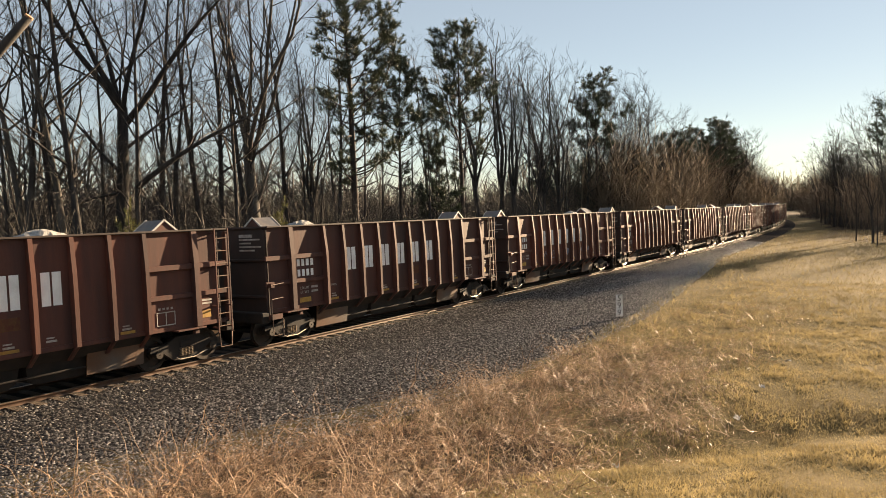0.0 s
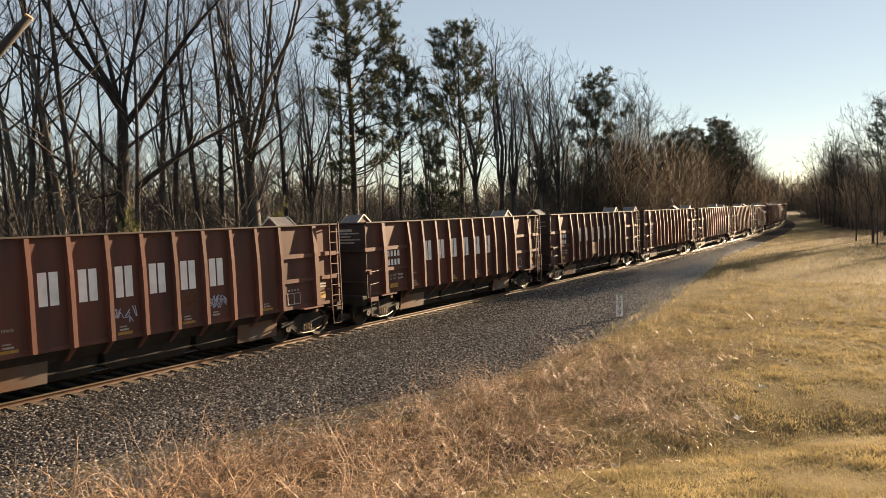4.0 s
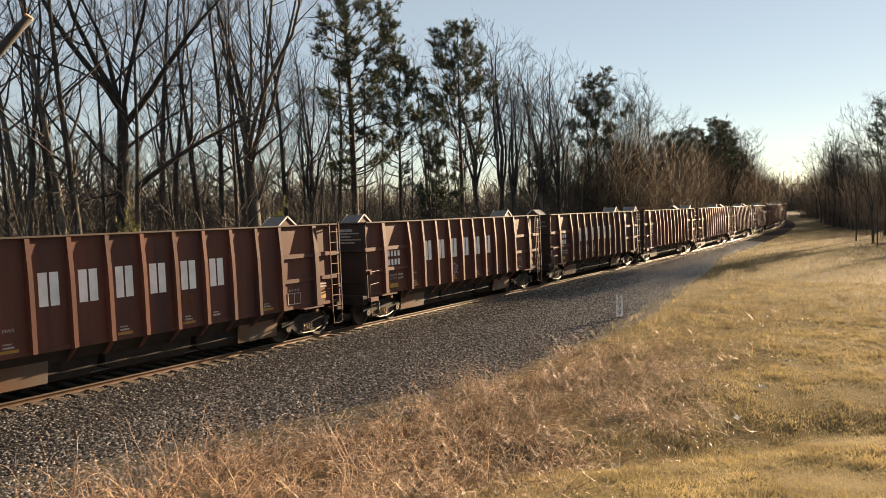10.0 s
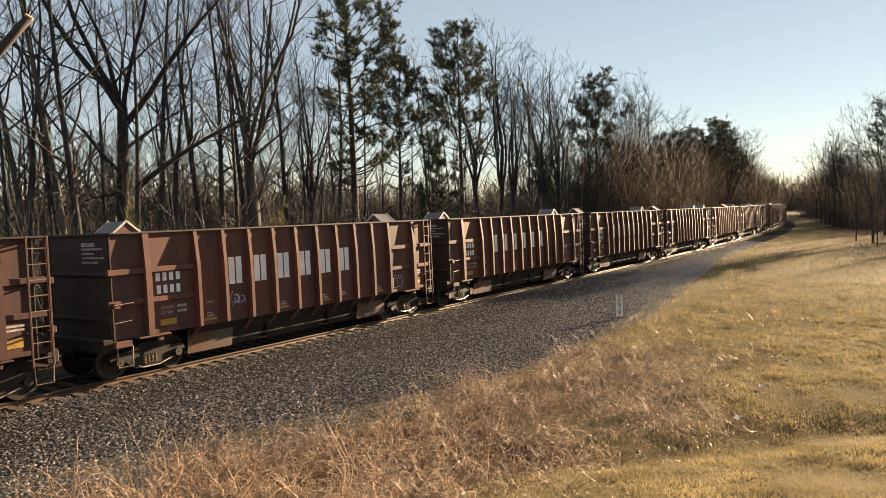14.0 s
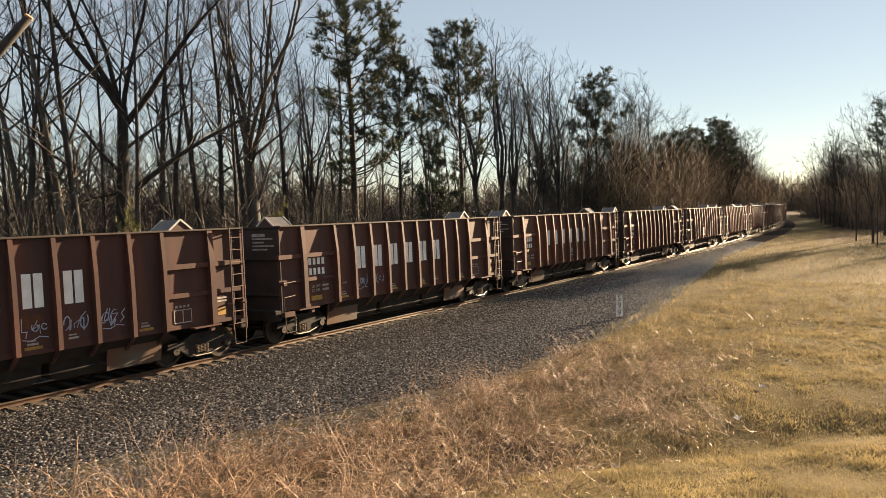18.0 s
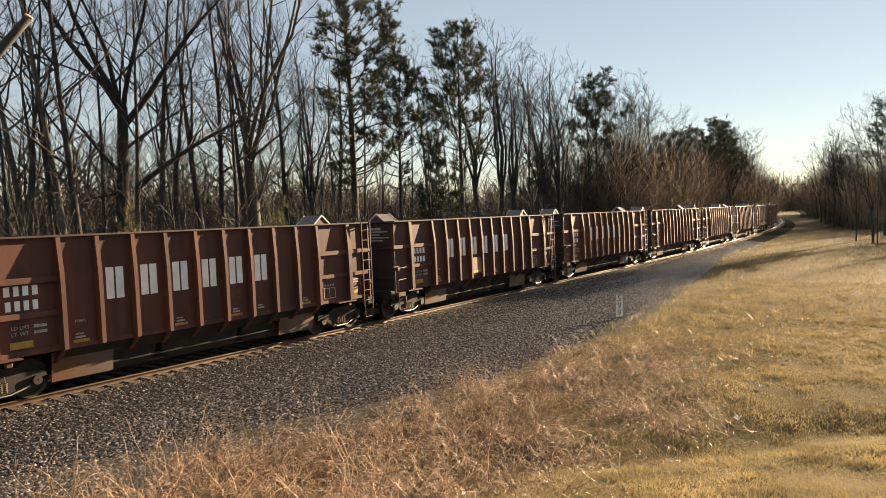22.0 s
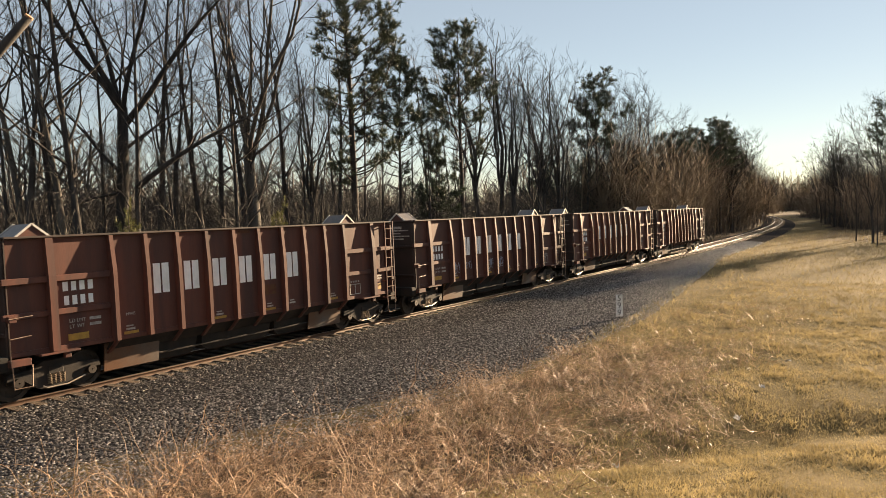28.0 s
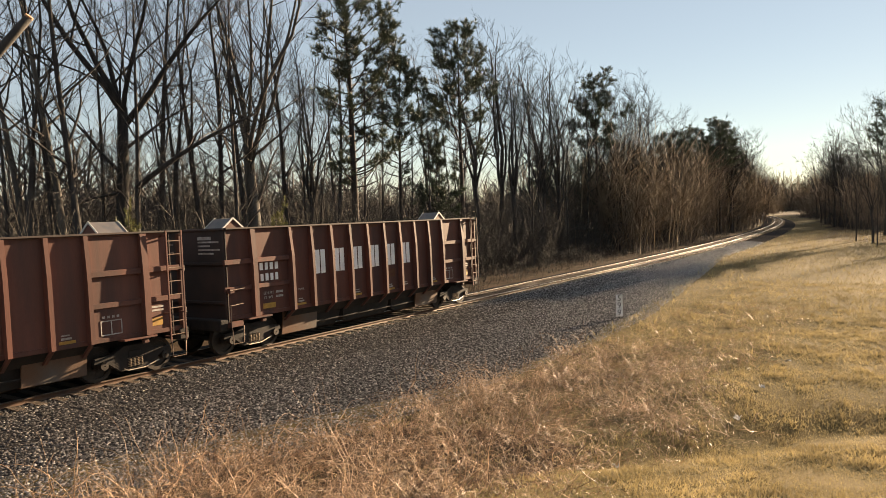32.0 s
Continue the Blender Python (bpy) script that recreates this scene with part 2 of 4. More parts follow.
        if smooth:
            me.polygons.foreach_set("use_smooth", [True] * len(me.polygons))
        me.materials.append(mat)
        me.update()
        return me


def np_mesh(name, verts, faces, mat):
    """A mesh from arrays: corners (n, 3) and equal-sided faces (m, k)."""
    me = bpy.data.meshes.new(name)
    me.vertices.add(len(verts))
    me.vertices.foreach_set("co", np.ascontiguousarray(verts, np.float32).ravel())
    k = faces.shape[1]
    me.loops.add(faces.size)
    me.loops.foreach_set("vertex_index", np.ascontiguousarray(faces, np.int32).ravel())
    me.polygons.add(len(faces))
    me.polygons.foreach_set("loop_start", np.arange(0, faces.size, k, dtype=np.int32))
    me.materials.append(mat)
    me.update(calc_edges=True)
    return me


def part(name, geo, mat, parent, label="", smooth=False):
    me = geo.mesh(name, mat, smooth) if isinstance(geo, Geo) else geo
    ob = new(name, me)
    ob.parent = parent
    if label:
        ob["label"] = label
    return ob


def strip_mesh(name, profile, s0, s1, step, mat, cant=0.0, narrowing=None):
    """A profile of (off, z), swept along the track's line; its right half may narrow on the way."""
    ss = np.arange(s0, s1 + 1e-6, step)
    c = math.tan(radians(cant))
    vs = []
    for off, z in profile:
        x, y, h = on_line(ss, (off - z * c) * (narrowing(ss) if narrowing and off > 0 else 1.0))
        vs.append(np.stack([x, y, np.full_like(x, z + off * c)], -1))
    v = np.stack(vs, 1)
    n, k = v.shape[:2]
    i = np.arange(n - 1)[:, None] * k + np.arange(k - 1)[None]
    f = np.stack([i, i + 1, i + 1 + k, i + k], -1).reshape(-1, 4)
    return np_mesh(name, v.reshape(-1, 3), f, mat)

# ---- ground, ballast bed, track ----
def uneven_axis(lo, hi, near_lo, near_hi, fine):
    a = np.arange(near_lo, near_hi + 1e-6, fine)
    out, step = [near_hi], fine
    while out[-1] < hi:
        step *= 1.18
        out.append(out[-1] + step)
    back, step = [near_lo], fine
    while back[-1] > lo:
        step *= 1.18
        back.append(back[-1] - step)
    return np.concatenate([back[:0:-1], a, out[1:]])


gx, gy = uneven_axis(-900, 3500, -6, 45, 0.25), uneven_axis(-900, 2500, -8, 34, 0.25)
GX, GY = np.meshgrid(gx, gy, indexing="ij")
GZ = ground_z(GX, GY)
gi = np.arange(len(gx) - 1)[:, None] * len(gy) + np.arange(len(gy) - 1)[None]
gf = np.stack([gi, gi + len(gy), gi + len(gy) + 1, gi + 1], -1).reshape(-1, 4)
ground = new("ground", np_mesh("ground", np.stack([GX, GY, GZ], -1).reshape(-1, 3), gf, M_SOIL))
ground.data.materials.append(M_LITTER_SHADE)
cx, cy = (GX[:-1, :-1] + GX[1:, 1:]) / 2, (GY[:-1, :-1] + GY[1:, 1:]) / 2
woods = (line_off(cx, cy) < -3.0) | (line_off(cx, cy) > 42) | (cx > 380) | ((cx > 95) & (line_off(cx, cy) > 9))
# Soil below the brush darkened to stand for shade between the stems.
under = (cx > 1) & (cx < 13) & (cy > 5.2 + 0.4 * np.sin(cx * 1.7)) & (cy < 10.6 - 0.09 * np.clip(cx - 4, 0, 12))
woods = woods | under
ground.data.polygons.foreach_set("material_index", woods.astype(np.int32).ravel())
tagged(ground, "dry winter meadow running into leaf-strewn woodland floor", "ground", kind="structure")
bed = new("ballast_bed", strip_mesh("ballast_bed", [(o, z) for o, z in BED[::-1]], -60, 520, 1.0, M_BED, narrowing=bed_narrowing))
tagged(bed, "wide dark grey crushed granite ballast bed under the track", "ballast", kind="structure")

track = tagged(new("railway_track"), "single railway track of rusty rails on wooden ties", "railway track", kind="structure")
RAIL_HALF = [(0.075, -0.18), (0.075, -0.165), (0.012, -0.14), (0.012, -0.05), (0.036, -0.035), (0.036, -0.006)]
for side in (-1, 1):
    prof = [(side * 0.7525 + o, z) for o, z in RAIL_HALF] + [(side * 0.7525 - o, z) for o, z in RAIL_HALF[::-1]]
    part("rail", strip_mesh("rail", prof, -60, 520, 1.0, M_RAIL, CANT), None, track, "rusty brown steel rail")
    head = [(side * 0.7525 + 0.0355, -0.0055), (side * 0.7525 + 0.03, 0.0), (side * 0.7525 - 0.03, 0.0), (side * 0.7525 - 0.0355, -0.0055)]
    part("rail_head", strip_mesh("rail_head", head, -60, 520, 1.0, M_RAILTOP, CANT), None, track, "bright polished running surface of the rail")

# ---- the ballast cars ----
CAR_L, PITCH, TOP, LOW, HALF = 14.262, 15.7066, 3.843, 1.12, 1.60
END_PANEL, WIDE, RIB = 1.151, 1.569, 0.980
RIBS = [-CAR_L / 2 + END_PANEL, -CAR_L / 2 + END_PANEL + WIDE]
RIBS += [RIBS[1] + RIB * i for i in range(1, 10)]
RIBS += [RIBS[-1] + WIDE]
SHEET = HALF - 0.20   # the plane of the side sheets behind the ribs
TRUCK_X, WHEEL_R, AXLE = 5.80, 0.457, 0.889
NEAR_IN = 0.15   # and the near end's a little
RECESS = 0.30   # the far end's sheet stands back behind the ladder


def disc(geo, x, z, y0, y1, r0, r1, sides=28):
    """A turned ring or plate about an axle along y."""
    k = len(geo.v)
    for y, r in ((y0, r0), (y0, r1), (y1, r1), (y1, r0)):
        for j in range(sides):
            a = 2 * math.pi * j / sides
            geo.v.append((x + r * math.cos(a), y, z + r * math.sin(a)))
    for q in range(4):
        for j in range(sides):
            a, b = k + q * sides + j, k + q * sides + (j + 1) % sides
            c, d = k + ((q + 1) % 4) * sides + (j + 1) % sides, k + ((q + 1) % 4) * sides + j
            geo.f.append((a, d, c, b))
    return geo


spring = Geo().tube([(0.045 * math.cos(i * 0.9), 0.045 * math.sin(i * 0.9), 0.24 * i / 40) for i in range(41)], 0.012, 4).mesh("spring", M_BRIGHT)


def make_truck(car, x):
    g = Geo().box((0, 0, 0.62), (0.42, 2.3, 0.26), bevel=0.04)
    truck = part("truck", g, M_GRIME, car, "grimy cast-steel two-axle truck")
    truck.location = (x, 0, 0)
    for side in (-1, 1):
        g = Geo()
        y0, y1 = side * 0.99, side * 1.13
        shape = [(-1.14, 0.52), (-1.10, 0.66), (-0.62, 0.70), (-0.30, 0.86), (0.30, 0.86), (0.62, 0.70), (1.10, 0.66), (1.14, 0.52), (0.74, 0.47), (0.40, 0.22), (-0.40, 0.22), (-0.74, 0.47)]
        g.prism(shape[::side], lambda a, b: (a, y0, b), lambda a, b: (a, y1, b))
        part("side_frame", g, M_GRIME, truck, "cast side frame")
        for k in (-0.16, -0.05, 0.06, 0.17):
            part("spring", spring, None, truck, "bare coil spring").location = (k, side * 1.15, 0.30)
        g = Geo()
        g.tube([(-0.33, side * 1.15, 0.28), (-0.25, side * 1.19, 0.225), (0.25, side * 1.19, 0.225), (0.55, side * 1.16, 0.30), (0.72, side * 1.14, 0.34)], 0.02, 5)
        part("brake_rod", g, M_BRIGHT, truck)
        for e in (-AXLE, AXLE):
            g = disc(Geo(), e, WHEEL_R, side * 1.0, side * 1.20, 0.02, 0.11, 14)
            part("bearing_cap", g, M_WHEEL, truck)
    for e in (-AXLE, AXLE):
        g = Geo()
        for side in (-1, 1):
            disc(g, 0, 0, side * 0.69, side * 0.82, 0.36, WHEEL_R)
            disc(g, 0, 0, side * 0.69, side * 0.715, 0.36, WHEEL_R + 0.026)
            disc(g, 0, 0, side * 0.735, side * 0.765, 0.10, 0.37)
            disc(g, 0, 0, side * 0.69, side * 0.84, 0.03, 0.13, 16)
            for k in range(6):
                a = k * math.pi / 3
                g.box((0.24 * math.cos(a), side * 0.768, 0.24 * math.sin(a)), (0.07, 0.012, 0.05), Matrix.Rotation(-a, 3, "Y"))
        g.tube([(0, -0.8, 0), (0, 0.8, 0)], 0.075, 10)
        w = part("wheelset", g, M_WHEEL, truck, "worn steel wheels on an axle")
        w.location = (e, 0, WHEEL_R)
    return truck


def rib_geo(x, side, deep=0.20, bottom=LOW, toe=True, w=0.068):
    """A tapered side rib, deeper below, that turns in under the sheet."""
    g = Geo()
    y = lambda d: side * (SHEET + d)
    outline = [(0.0, TOP - 0.055), (0.12, TOP - 0.058), (deep - 0.012, TOP - 0.95), (deep, TOP - 1.5), (deep, bottom), (0.0, bottom)]
    g.prism(outline[::-side], lambda d, z: (x - w, y(d), z), lambda d, z: (x + w, y(d), z))
    if toe:
        t = [(deep - 0.01, bottom + 0.01), (-0.24, bottom - 0.36), (-0.33, bottom - 0.36), (deep - 0.12, bottom + 0.01)]
        g.prism(t[::-side], lambda d, z: (x - w * 0.8, y(d), z), lambda d, z: (x + w * 0.8, y(d), z))
    return g


def hood_geo():
    g = Geo()
    hx, hy, hz = 0.37, 0.43, 0.29
    for sx in (-1, 1):
        n = Vector((sx * hz, 0, hx)).normalized() * 0.012
        a, b = Vector((sx * (hx + 0.05), 0, -0.027)), Vector((0, 0, hz))
        pts = [(a.x, -hy, a.z), (b.x, -hy, b.z), (b.x, hy, b.z), (a.x, hy, a.z)]
        top = [(p[0] + n.x, p[1], p[2] + n.z) for p in pts]
        g.add(pts + top, [(0, 1, 2, 3), (7, 6, 5, 4), (0, 4, 5, 1), (1, 5, 6, 2), (2, 6, 7, 3), (3, 7, 4, 0)])
    return g


def hood_edge_geo(y):
    g = Geo()
    for sx in (-1, 1):
        a, b = Vector((sx * 0.42, y, -0.02)), Vector((0, y, 0.305))
        d = (b - a).normalized()
        m = (a + b) / 2
        g.box(m, ((b - a).length, 0.02, 0.05), Matrix.Rotation(-math.atan2(d.z, d.x), 3, "Y"))
    return g


def load_geo(rng, fill, heap=0.0, at=0.0):
    """Stone inside the side and end sheets: a lumpy grid, with a heap over the rim at one place where one shows."""
    g = Geo()
    nx, ny = 90, 18
    sx, sy = CAR_L / 2 - 0.6, SHEET - 0.06
    for i in range(nx + 1):
        for j in range(ny + 1):
            u, v = i / nx * 2 - 1, j / ny * 2 - 1
            h = TOP - 0.55 + fill * (0.55 + 0.2 * math.cos(u * 2 * math.pi)) * (1 - v * v) * (1 - u ** 8) + rng.uniform(-0.03, 0.03)
            h += heap * math.exp(-((u - at) / 0.13) ** 2 - (v / 0.5) ** 2)
            g.v.append((u * sx, v * sy, h))
    for i in range(nx):
        for j in range(ny):
            a = i * (ny + 1) + j
            g.f.append((a, a + ny + 1, a + ny + 2, a + 1))
    return g


def text_mesh(body, size, mat):
    """Words in the built-in font, flat, as a mesh."""
    cu = bpy.data.curves.new("words", "FONT")
    cu.body, cu.size, cu.extrude = body, size, 0.002
    cu.materials.append(mat)
    tmp = bpy.data.objects.new("words", cu)
    me = bpy.data.meshes.new_from_object(tmp)
    bpy.data.objects.remove(tmp)
    return me


def make_car(paint, hood_turns, fill):
    rng = random.Random(5)
    car = tagged(new("ballast_car"), "rust-red ribbed open-top ballast railcar loaded with crushed stone", "railcar", "cars of the ballast train")
    ends = CAR_L / 2
    for side in (-1, 1):
        # side sheet in two courses with a fold between them, and a strip that leans in below
        g = Geo()
        g.box(((NEAR_IN - RECESS) / 2, side * (SHEET - 0.012), (TOP + 2.05) / 2), (CAR_L - RECESS - NEAR_IN, 0.024, TOP - 2.05))
        g.box(((NEAR_IN - RECESS) / 2, side * (SHEET - 0.016), (2.05 + LOW + 0.06) / 2), (CAR_L - RECESS - NEAR_IN, 0.024, 2.05 - LOW - 0.06))
        part("side_sheet", g, paint, car)
        g = Geo()
        t = [(0.0, LOW + 0.07), (-0.34, LOW - 0.34), (-0.36, LOW - 0.33), (-0.026, LOW + 0.07)]
        g.prism(t[::-side], lambda d, z: (-TRUCK_X + 1.35, side * (SHEET + d), z), lambda d, z: (TRUCK_X - 1.35, side * (SHEET + d), z))
        part("lower_slope_sheet", g, M_GRIME, car)
        # The darkened paint tones down the chord's sunlit top.
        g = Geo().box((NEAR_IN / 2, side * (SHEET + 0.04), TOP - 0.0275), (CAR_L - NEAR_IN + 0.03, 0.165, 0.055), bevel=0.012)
        part("top_chord", g, M_SHADEPAINT, car, "top chord in shade-darkened brown paint")
        g = Geo().box((NEAR_IN / 2, side * (SHEET - 0.02), LOW + 0.03), (CAR_L - NEAR_IN, 0.10, 0.12), bevel=0.01)
        part("side_sill", g, paint, car)
        for i, x in enumerate(RIBS):
            part("rib", rib_geo(x, side, deep=0.24 if i == 1 else 0.20, toe=0 < i < 11 and i != 2, w=0.056 if 0 < i < 11 else 0.09), paint, car)
        for x0, x1, deep in ((-ends - 0.03, RIBS[0], 0.11), (RIBS[0], RIBS[1], 0.11), (RIBS[10], RIBS[11], 0.11), (RIBS[11], ends, 0.11)):
            for z, h, less in ((2.82, 0.15, 0.0), (2.02, 0.14, 0.03)):
                w = x1 - x0 - 0.13
                if w > 0.3:
                    g = Geo().box(((x0 + x1) / 2, side * (SHEET + (deep - less) / 2), z), (w, deep - less, h), bevel=0.012)
                    part("stiffener", g, paint, car)
        # chute plates between the trucks
        for x0, x1 in ((RIBS[1] - 0.10, RIBS[2] + 0.52), (RIBS[9] - 0.52, RIBS[10] + 0.10)):
            g = Geo()
            t = [(0.0, 1.02), (-0.10, 0.30), (-0.14, 0.28), (-0.05, 1.02)]
            g.prism(t[::-side], lambda d, z: (x0, side * (1.14 + d), z), lambda d, z: (x1, side * (1.14 + d), z))
            part("chute_plate", g, M_POCKET, car, "rust-stained grey chute plate")
        # ladder on the right-hand end of the side, short steps on the other
        lx = side * -1 * (ends - 0.30)
        yo = side * (HALF + 0.035)
        g = Geo()
        for dx in (-0.24, 0.24):
            g.box((lx + dx, yo, 2.33), (0.05, 0.035, 3.02), bevel=0.008)
            for z in (3.70, 2.75, 1.60, 0.98):
                g.box((lx + dx, side * (HALF - 0.08), z), (0.05, 0.22, 0.04))
        ladder = part("ladder", g, paint, car, "side ladder")
        for k in range(8):
            g = Geo().tube([(lx - 0.24, yo, 1.02 + 0.362 * k), (lx + 0.24, yo, 1.02 + 0.362 * k)], 0.013, 6)
            part("rung", g, M_IRON, ladder)
        g = Geo().tube([(lx - 0.22, yo, 0.86), (lx - 0.2, yo, 0.42), (lx + 0.2, yo, 0.42), (lx + 0.22, yo, 0.86)], 0.015, 5)
        part("stirrup_step", g, M_IRON, car)
        sx = side * (ends - 0.32)
        g = Geo().tube([(sx - 0.22, yo, 0.92), (sx - 0.2, yo, 0.42), (sx + 0.2, yo, 0.42), (sx + 0.22, yo, 0.92)], 0.016, 5)
        part("stirrup_step", g, M_IRON, car)
        for pts in ([(sx - 0.24, yo, 1.58), (sx - 0.24, yo, 1.02)], [(sx - 0.235, yo, 1.55), (sx + 0.24, yo, 1.58)], [(sx - 0.24, yo, 2.0), (sx + 0.30, yo, 2.03)]):
            part("grab_iron", Geo().tube(pts, 0.014, 5), M_IRON, car)
        g = Geo().box((sx - 0.02, side * (HALF - 0.04), 0.99), (0.46, 0.16, 0.16), bevel=0.01)
        part("end_bracket", g, paint, car)
        g = Geo().box((sx - 0.14, side * (HALF - 0.05), 1.98), (0.16, 0.14, 0.14), bevel=0.01)
        part("release_box", g, paint, car)
        for tx in (-TRUCK_X, TRUCK_X):
            g = Geo().box((tx - 0.1, side * (HALF - 0.12), LOW - 0.045), (0.95, 0.3, 0.05), bevel=0.01)
            g.box((tx + 0.1, side * (HALF - 0.1), LOW - 0.14), (0.16, 0.12, 0.15), bevel=0.02)
            part("bolster_flange", g, paint, car)
        # lettering as plain shapes: six tall white blocks, one in each panel
        yp = side * (SHEET + 0.004)
        order = RIBS[2:8] if side < 0 else [x for x in RIBS[4:10]]
        for x in order:
            c = x + RIB * 0.5
            g = Geo()
            for dx in (-0.135, 0.135):
                g.box((c + dx, yp, 2.575), (0.215, 0.006, 0.80))
            part("white_block", g, M_WHITE, car, "plain white painted block")
        nx = RIBS[0] + 0.30 if side < 0 else RIBS[11] - 1.15
        for z, x0, ws in ((2.60, 0.02, (0.13, 0.12, 0.13, 0.13)), (2.26, 0.04, (0.12, 0.12, 0.12, 0.12))):
            for w in ws:
                part("number_bar", Geo().box((nx + x0 + w / 2, yp, z), (w, 0.006, 0.225)), M_WHITE, car, "plain white number bar")
                x0 += w + 0.085
        for z, ws in ((1.76, (0.11, 0.17, 0.34)), (1.62, (0.10, 0.13, 0.32))):
            if side > 0:
                part("weight_stencil", Geo().box((nx + 0.36, yp, z), (0.56 + ws[0], 0.006, 0.07)), M_STENCIL, car, "small faded stencil row")
            else:
                for text, dx in ((("LD", 0.13), ("LMT", 0.32)) if z > 1.7 else (("LT", 0.13), ("WT", 0.32))):
                    word = part("stencil_word", text_mesh(text, 0.125, M_STENCIL), None, car, "small white stencilled word")
                    word.matrix_basis = Matrix.Translation((nx + dx, yp - 0.002, z - 0.045)) @ Matrix.Rotation(radians(90), 4, "X")
                part("weight_stencil", Geo().box((nx + 0.80, yp, z), (0.30, 0.006, 0.07)), M_STENCIL, car, "small faded stencil bar")
        g = Geo().box((nx + 0.35, yp, 1.36), (0.52, 0.006, 0.16))
        part("yellow_patch", g, M_YELLOW, car, "faded yellow patch")
        if side < 0:
            word = part("stencil_word", text_mesh("MWB", 0.115, M_STENCIL), None, car, "small white stencilled word")
            word.matrix_basis = Matrix.Translation((RIBS[2] - 0.62, yp - 0.002, 1.69)) @ Matrix.Rotation(radians(90), 4, "X")
        part("top_strip", Geo().box((RIBS[5] + 0.5, yp, 3.70), (0.44, 0.006, 0.09)), M_FADED, car, "worn dull yellow strip")
        part("faded_patch", Geo().box((RIBS[6] + 0.46, yp, 1.86), (0.5, 0.005, 0.30)), M_FADED, car, "nearly worn-off dull stencil patch")
        g = Geo()
        bx = RIBS[10] + 0.62
        for q in ((bx, 1.62, 0.58, 0.025), (bx, 1.27, 0.58, 0.025), (bx - 0.28, 1.445, 0.025, 0.35), (bx, 1.445, 0.025, 0.35), (bx + 0.28, 1.445, 0.025, 0.35)):
            g.box((q[0], yp, q[1]), (q[2], 0.006, q[3]))
        for k in range(4):
            g.box((bx - 0.2 + k * 0.13, yp, 1.72), (0.07, 0.006, 0.06))
        part("test_stencil", g, M_STENCIL, car, "white outlined stencil box")
        for x, yel in ((RIBS[2] - 0.62, True), (RIBS[4] + 0.3, True), (RIBS[6] + 0.3, True), (RIBS[9] + 0.3, True), (RIBS[7] + 0.3, False)):
            g = Geo().box((x + 0.12, yp, 1.34), (0.26, 0.006, 0.05)).box((x + 0.1, yp, 1.42), (0.2, 0.006, 0.035))
            part("small_stencil", g, M_STENCIL, car)
            if yel:
                g = Geo().box((x + 0.14, yp, 1.245), (0.42, 0.006, 0.075))
                part("yellow_strip", g, M_YELLOW, car, "thin dirty yellow strip")
        g = Geo().box((RIBS[11] + 0.34, yp, 1.42), (0.40, 0.006, 0.22))
        part("yellow_patch", g, M_YELLOW, car, "faded yellow patch")
        g = Geo()
        for k in range(2):
            g.box((RIBS[11] + 0.36, yp, 1.72 + 0.09 * k), (0.46, 0.006, 0.05))
        part("small_stencil", g, M_STENCIL, car)
    for e in (-1, 1):
        # Shade on the ends is put into the paint colour here.
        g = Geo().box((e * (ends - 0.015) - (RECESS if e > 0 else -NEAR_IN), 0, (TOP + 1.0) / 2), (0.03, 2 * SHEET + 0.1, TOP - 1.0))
        part("end_sheet", g, M_SHADEPAINT, car)
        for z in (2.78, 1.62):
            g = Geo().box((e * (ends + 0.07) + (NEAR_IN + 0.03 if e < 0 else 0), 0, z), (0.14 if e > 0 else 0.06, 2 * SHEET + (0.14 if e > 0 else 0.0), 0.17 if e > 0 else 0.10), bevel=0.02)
            part("end_stiffener", g, M_SHADEPAINT, car)
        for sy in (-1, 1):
            # Near post takes the shade-darkened paint, far post the car's own.
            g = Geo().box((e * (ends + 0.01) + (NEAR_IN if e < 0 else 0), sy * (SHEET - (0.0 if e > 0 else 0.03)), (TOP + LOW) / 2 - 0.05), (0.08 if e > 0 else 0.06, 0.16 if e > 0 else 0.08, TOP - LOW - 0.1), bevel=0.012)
            part("corner_post", g, paint if e > 0 else M_SHADEPAINT, car)
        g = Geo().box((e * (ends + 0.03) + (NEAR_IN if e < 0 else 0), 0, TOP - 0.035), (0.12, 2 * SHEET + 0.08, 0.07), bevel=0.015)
        part("end_chord", g, M_SHADEPAINT, car)
        g = Geo().box((e * (ends + 0.02), 0, 0.98), (0.30, 2.9, 0.34), bevel=0.03)
        part("end_sill", g, M_GRIME, car)
        # stencil on the end sheet
        g = Geo()
        x = e * (ends + 0.004) + (NEAR_IN if e < 0 else 0)
        for k, (w, h) in enumerate(((0.62, 0.10), (0.95, 0.05), (0.55, 0.05), (1.0, 0.05), (0.7, 0.05))):
            g.box((x, -e * e * (0.62 + (0.62 - w) * -0.5 - 0.1), 3.55 - 0.115 * k), (0.006, w, h))
        part("end_stencil", g, M_STENCIL, car, "rows of faded white stencil")
        g = Geo().box((e * (ends + 0.42), 0, 0.86), (0.62, 0.16, 0.20), bevel=0.03).box((e * (ends + 0.66), 0.05, 0.86), (0.16, 0.30, 0.28), bevel=0.04)
        part("coupler", g, M_GRIME, car, "dark cast coupler")
        g = Geo().tube([(e * (ends + 0.10), 0.35, 0.80), (e * (ends + 0.34), 0.38, 0.50), (e * (ends + 0.70), 0.2, 0.46)], 0.025, 6)
        part("brake_hose", g, M_BLACK, car)
        hx = e * (ends - 1.32)
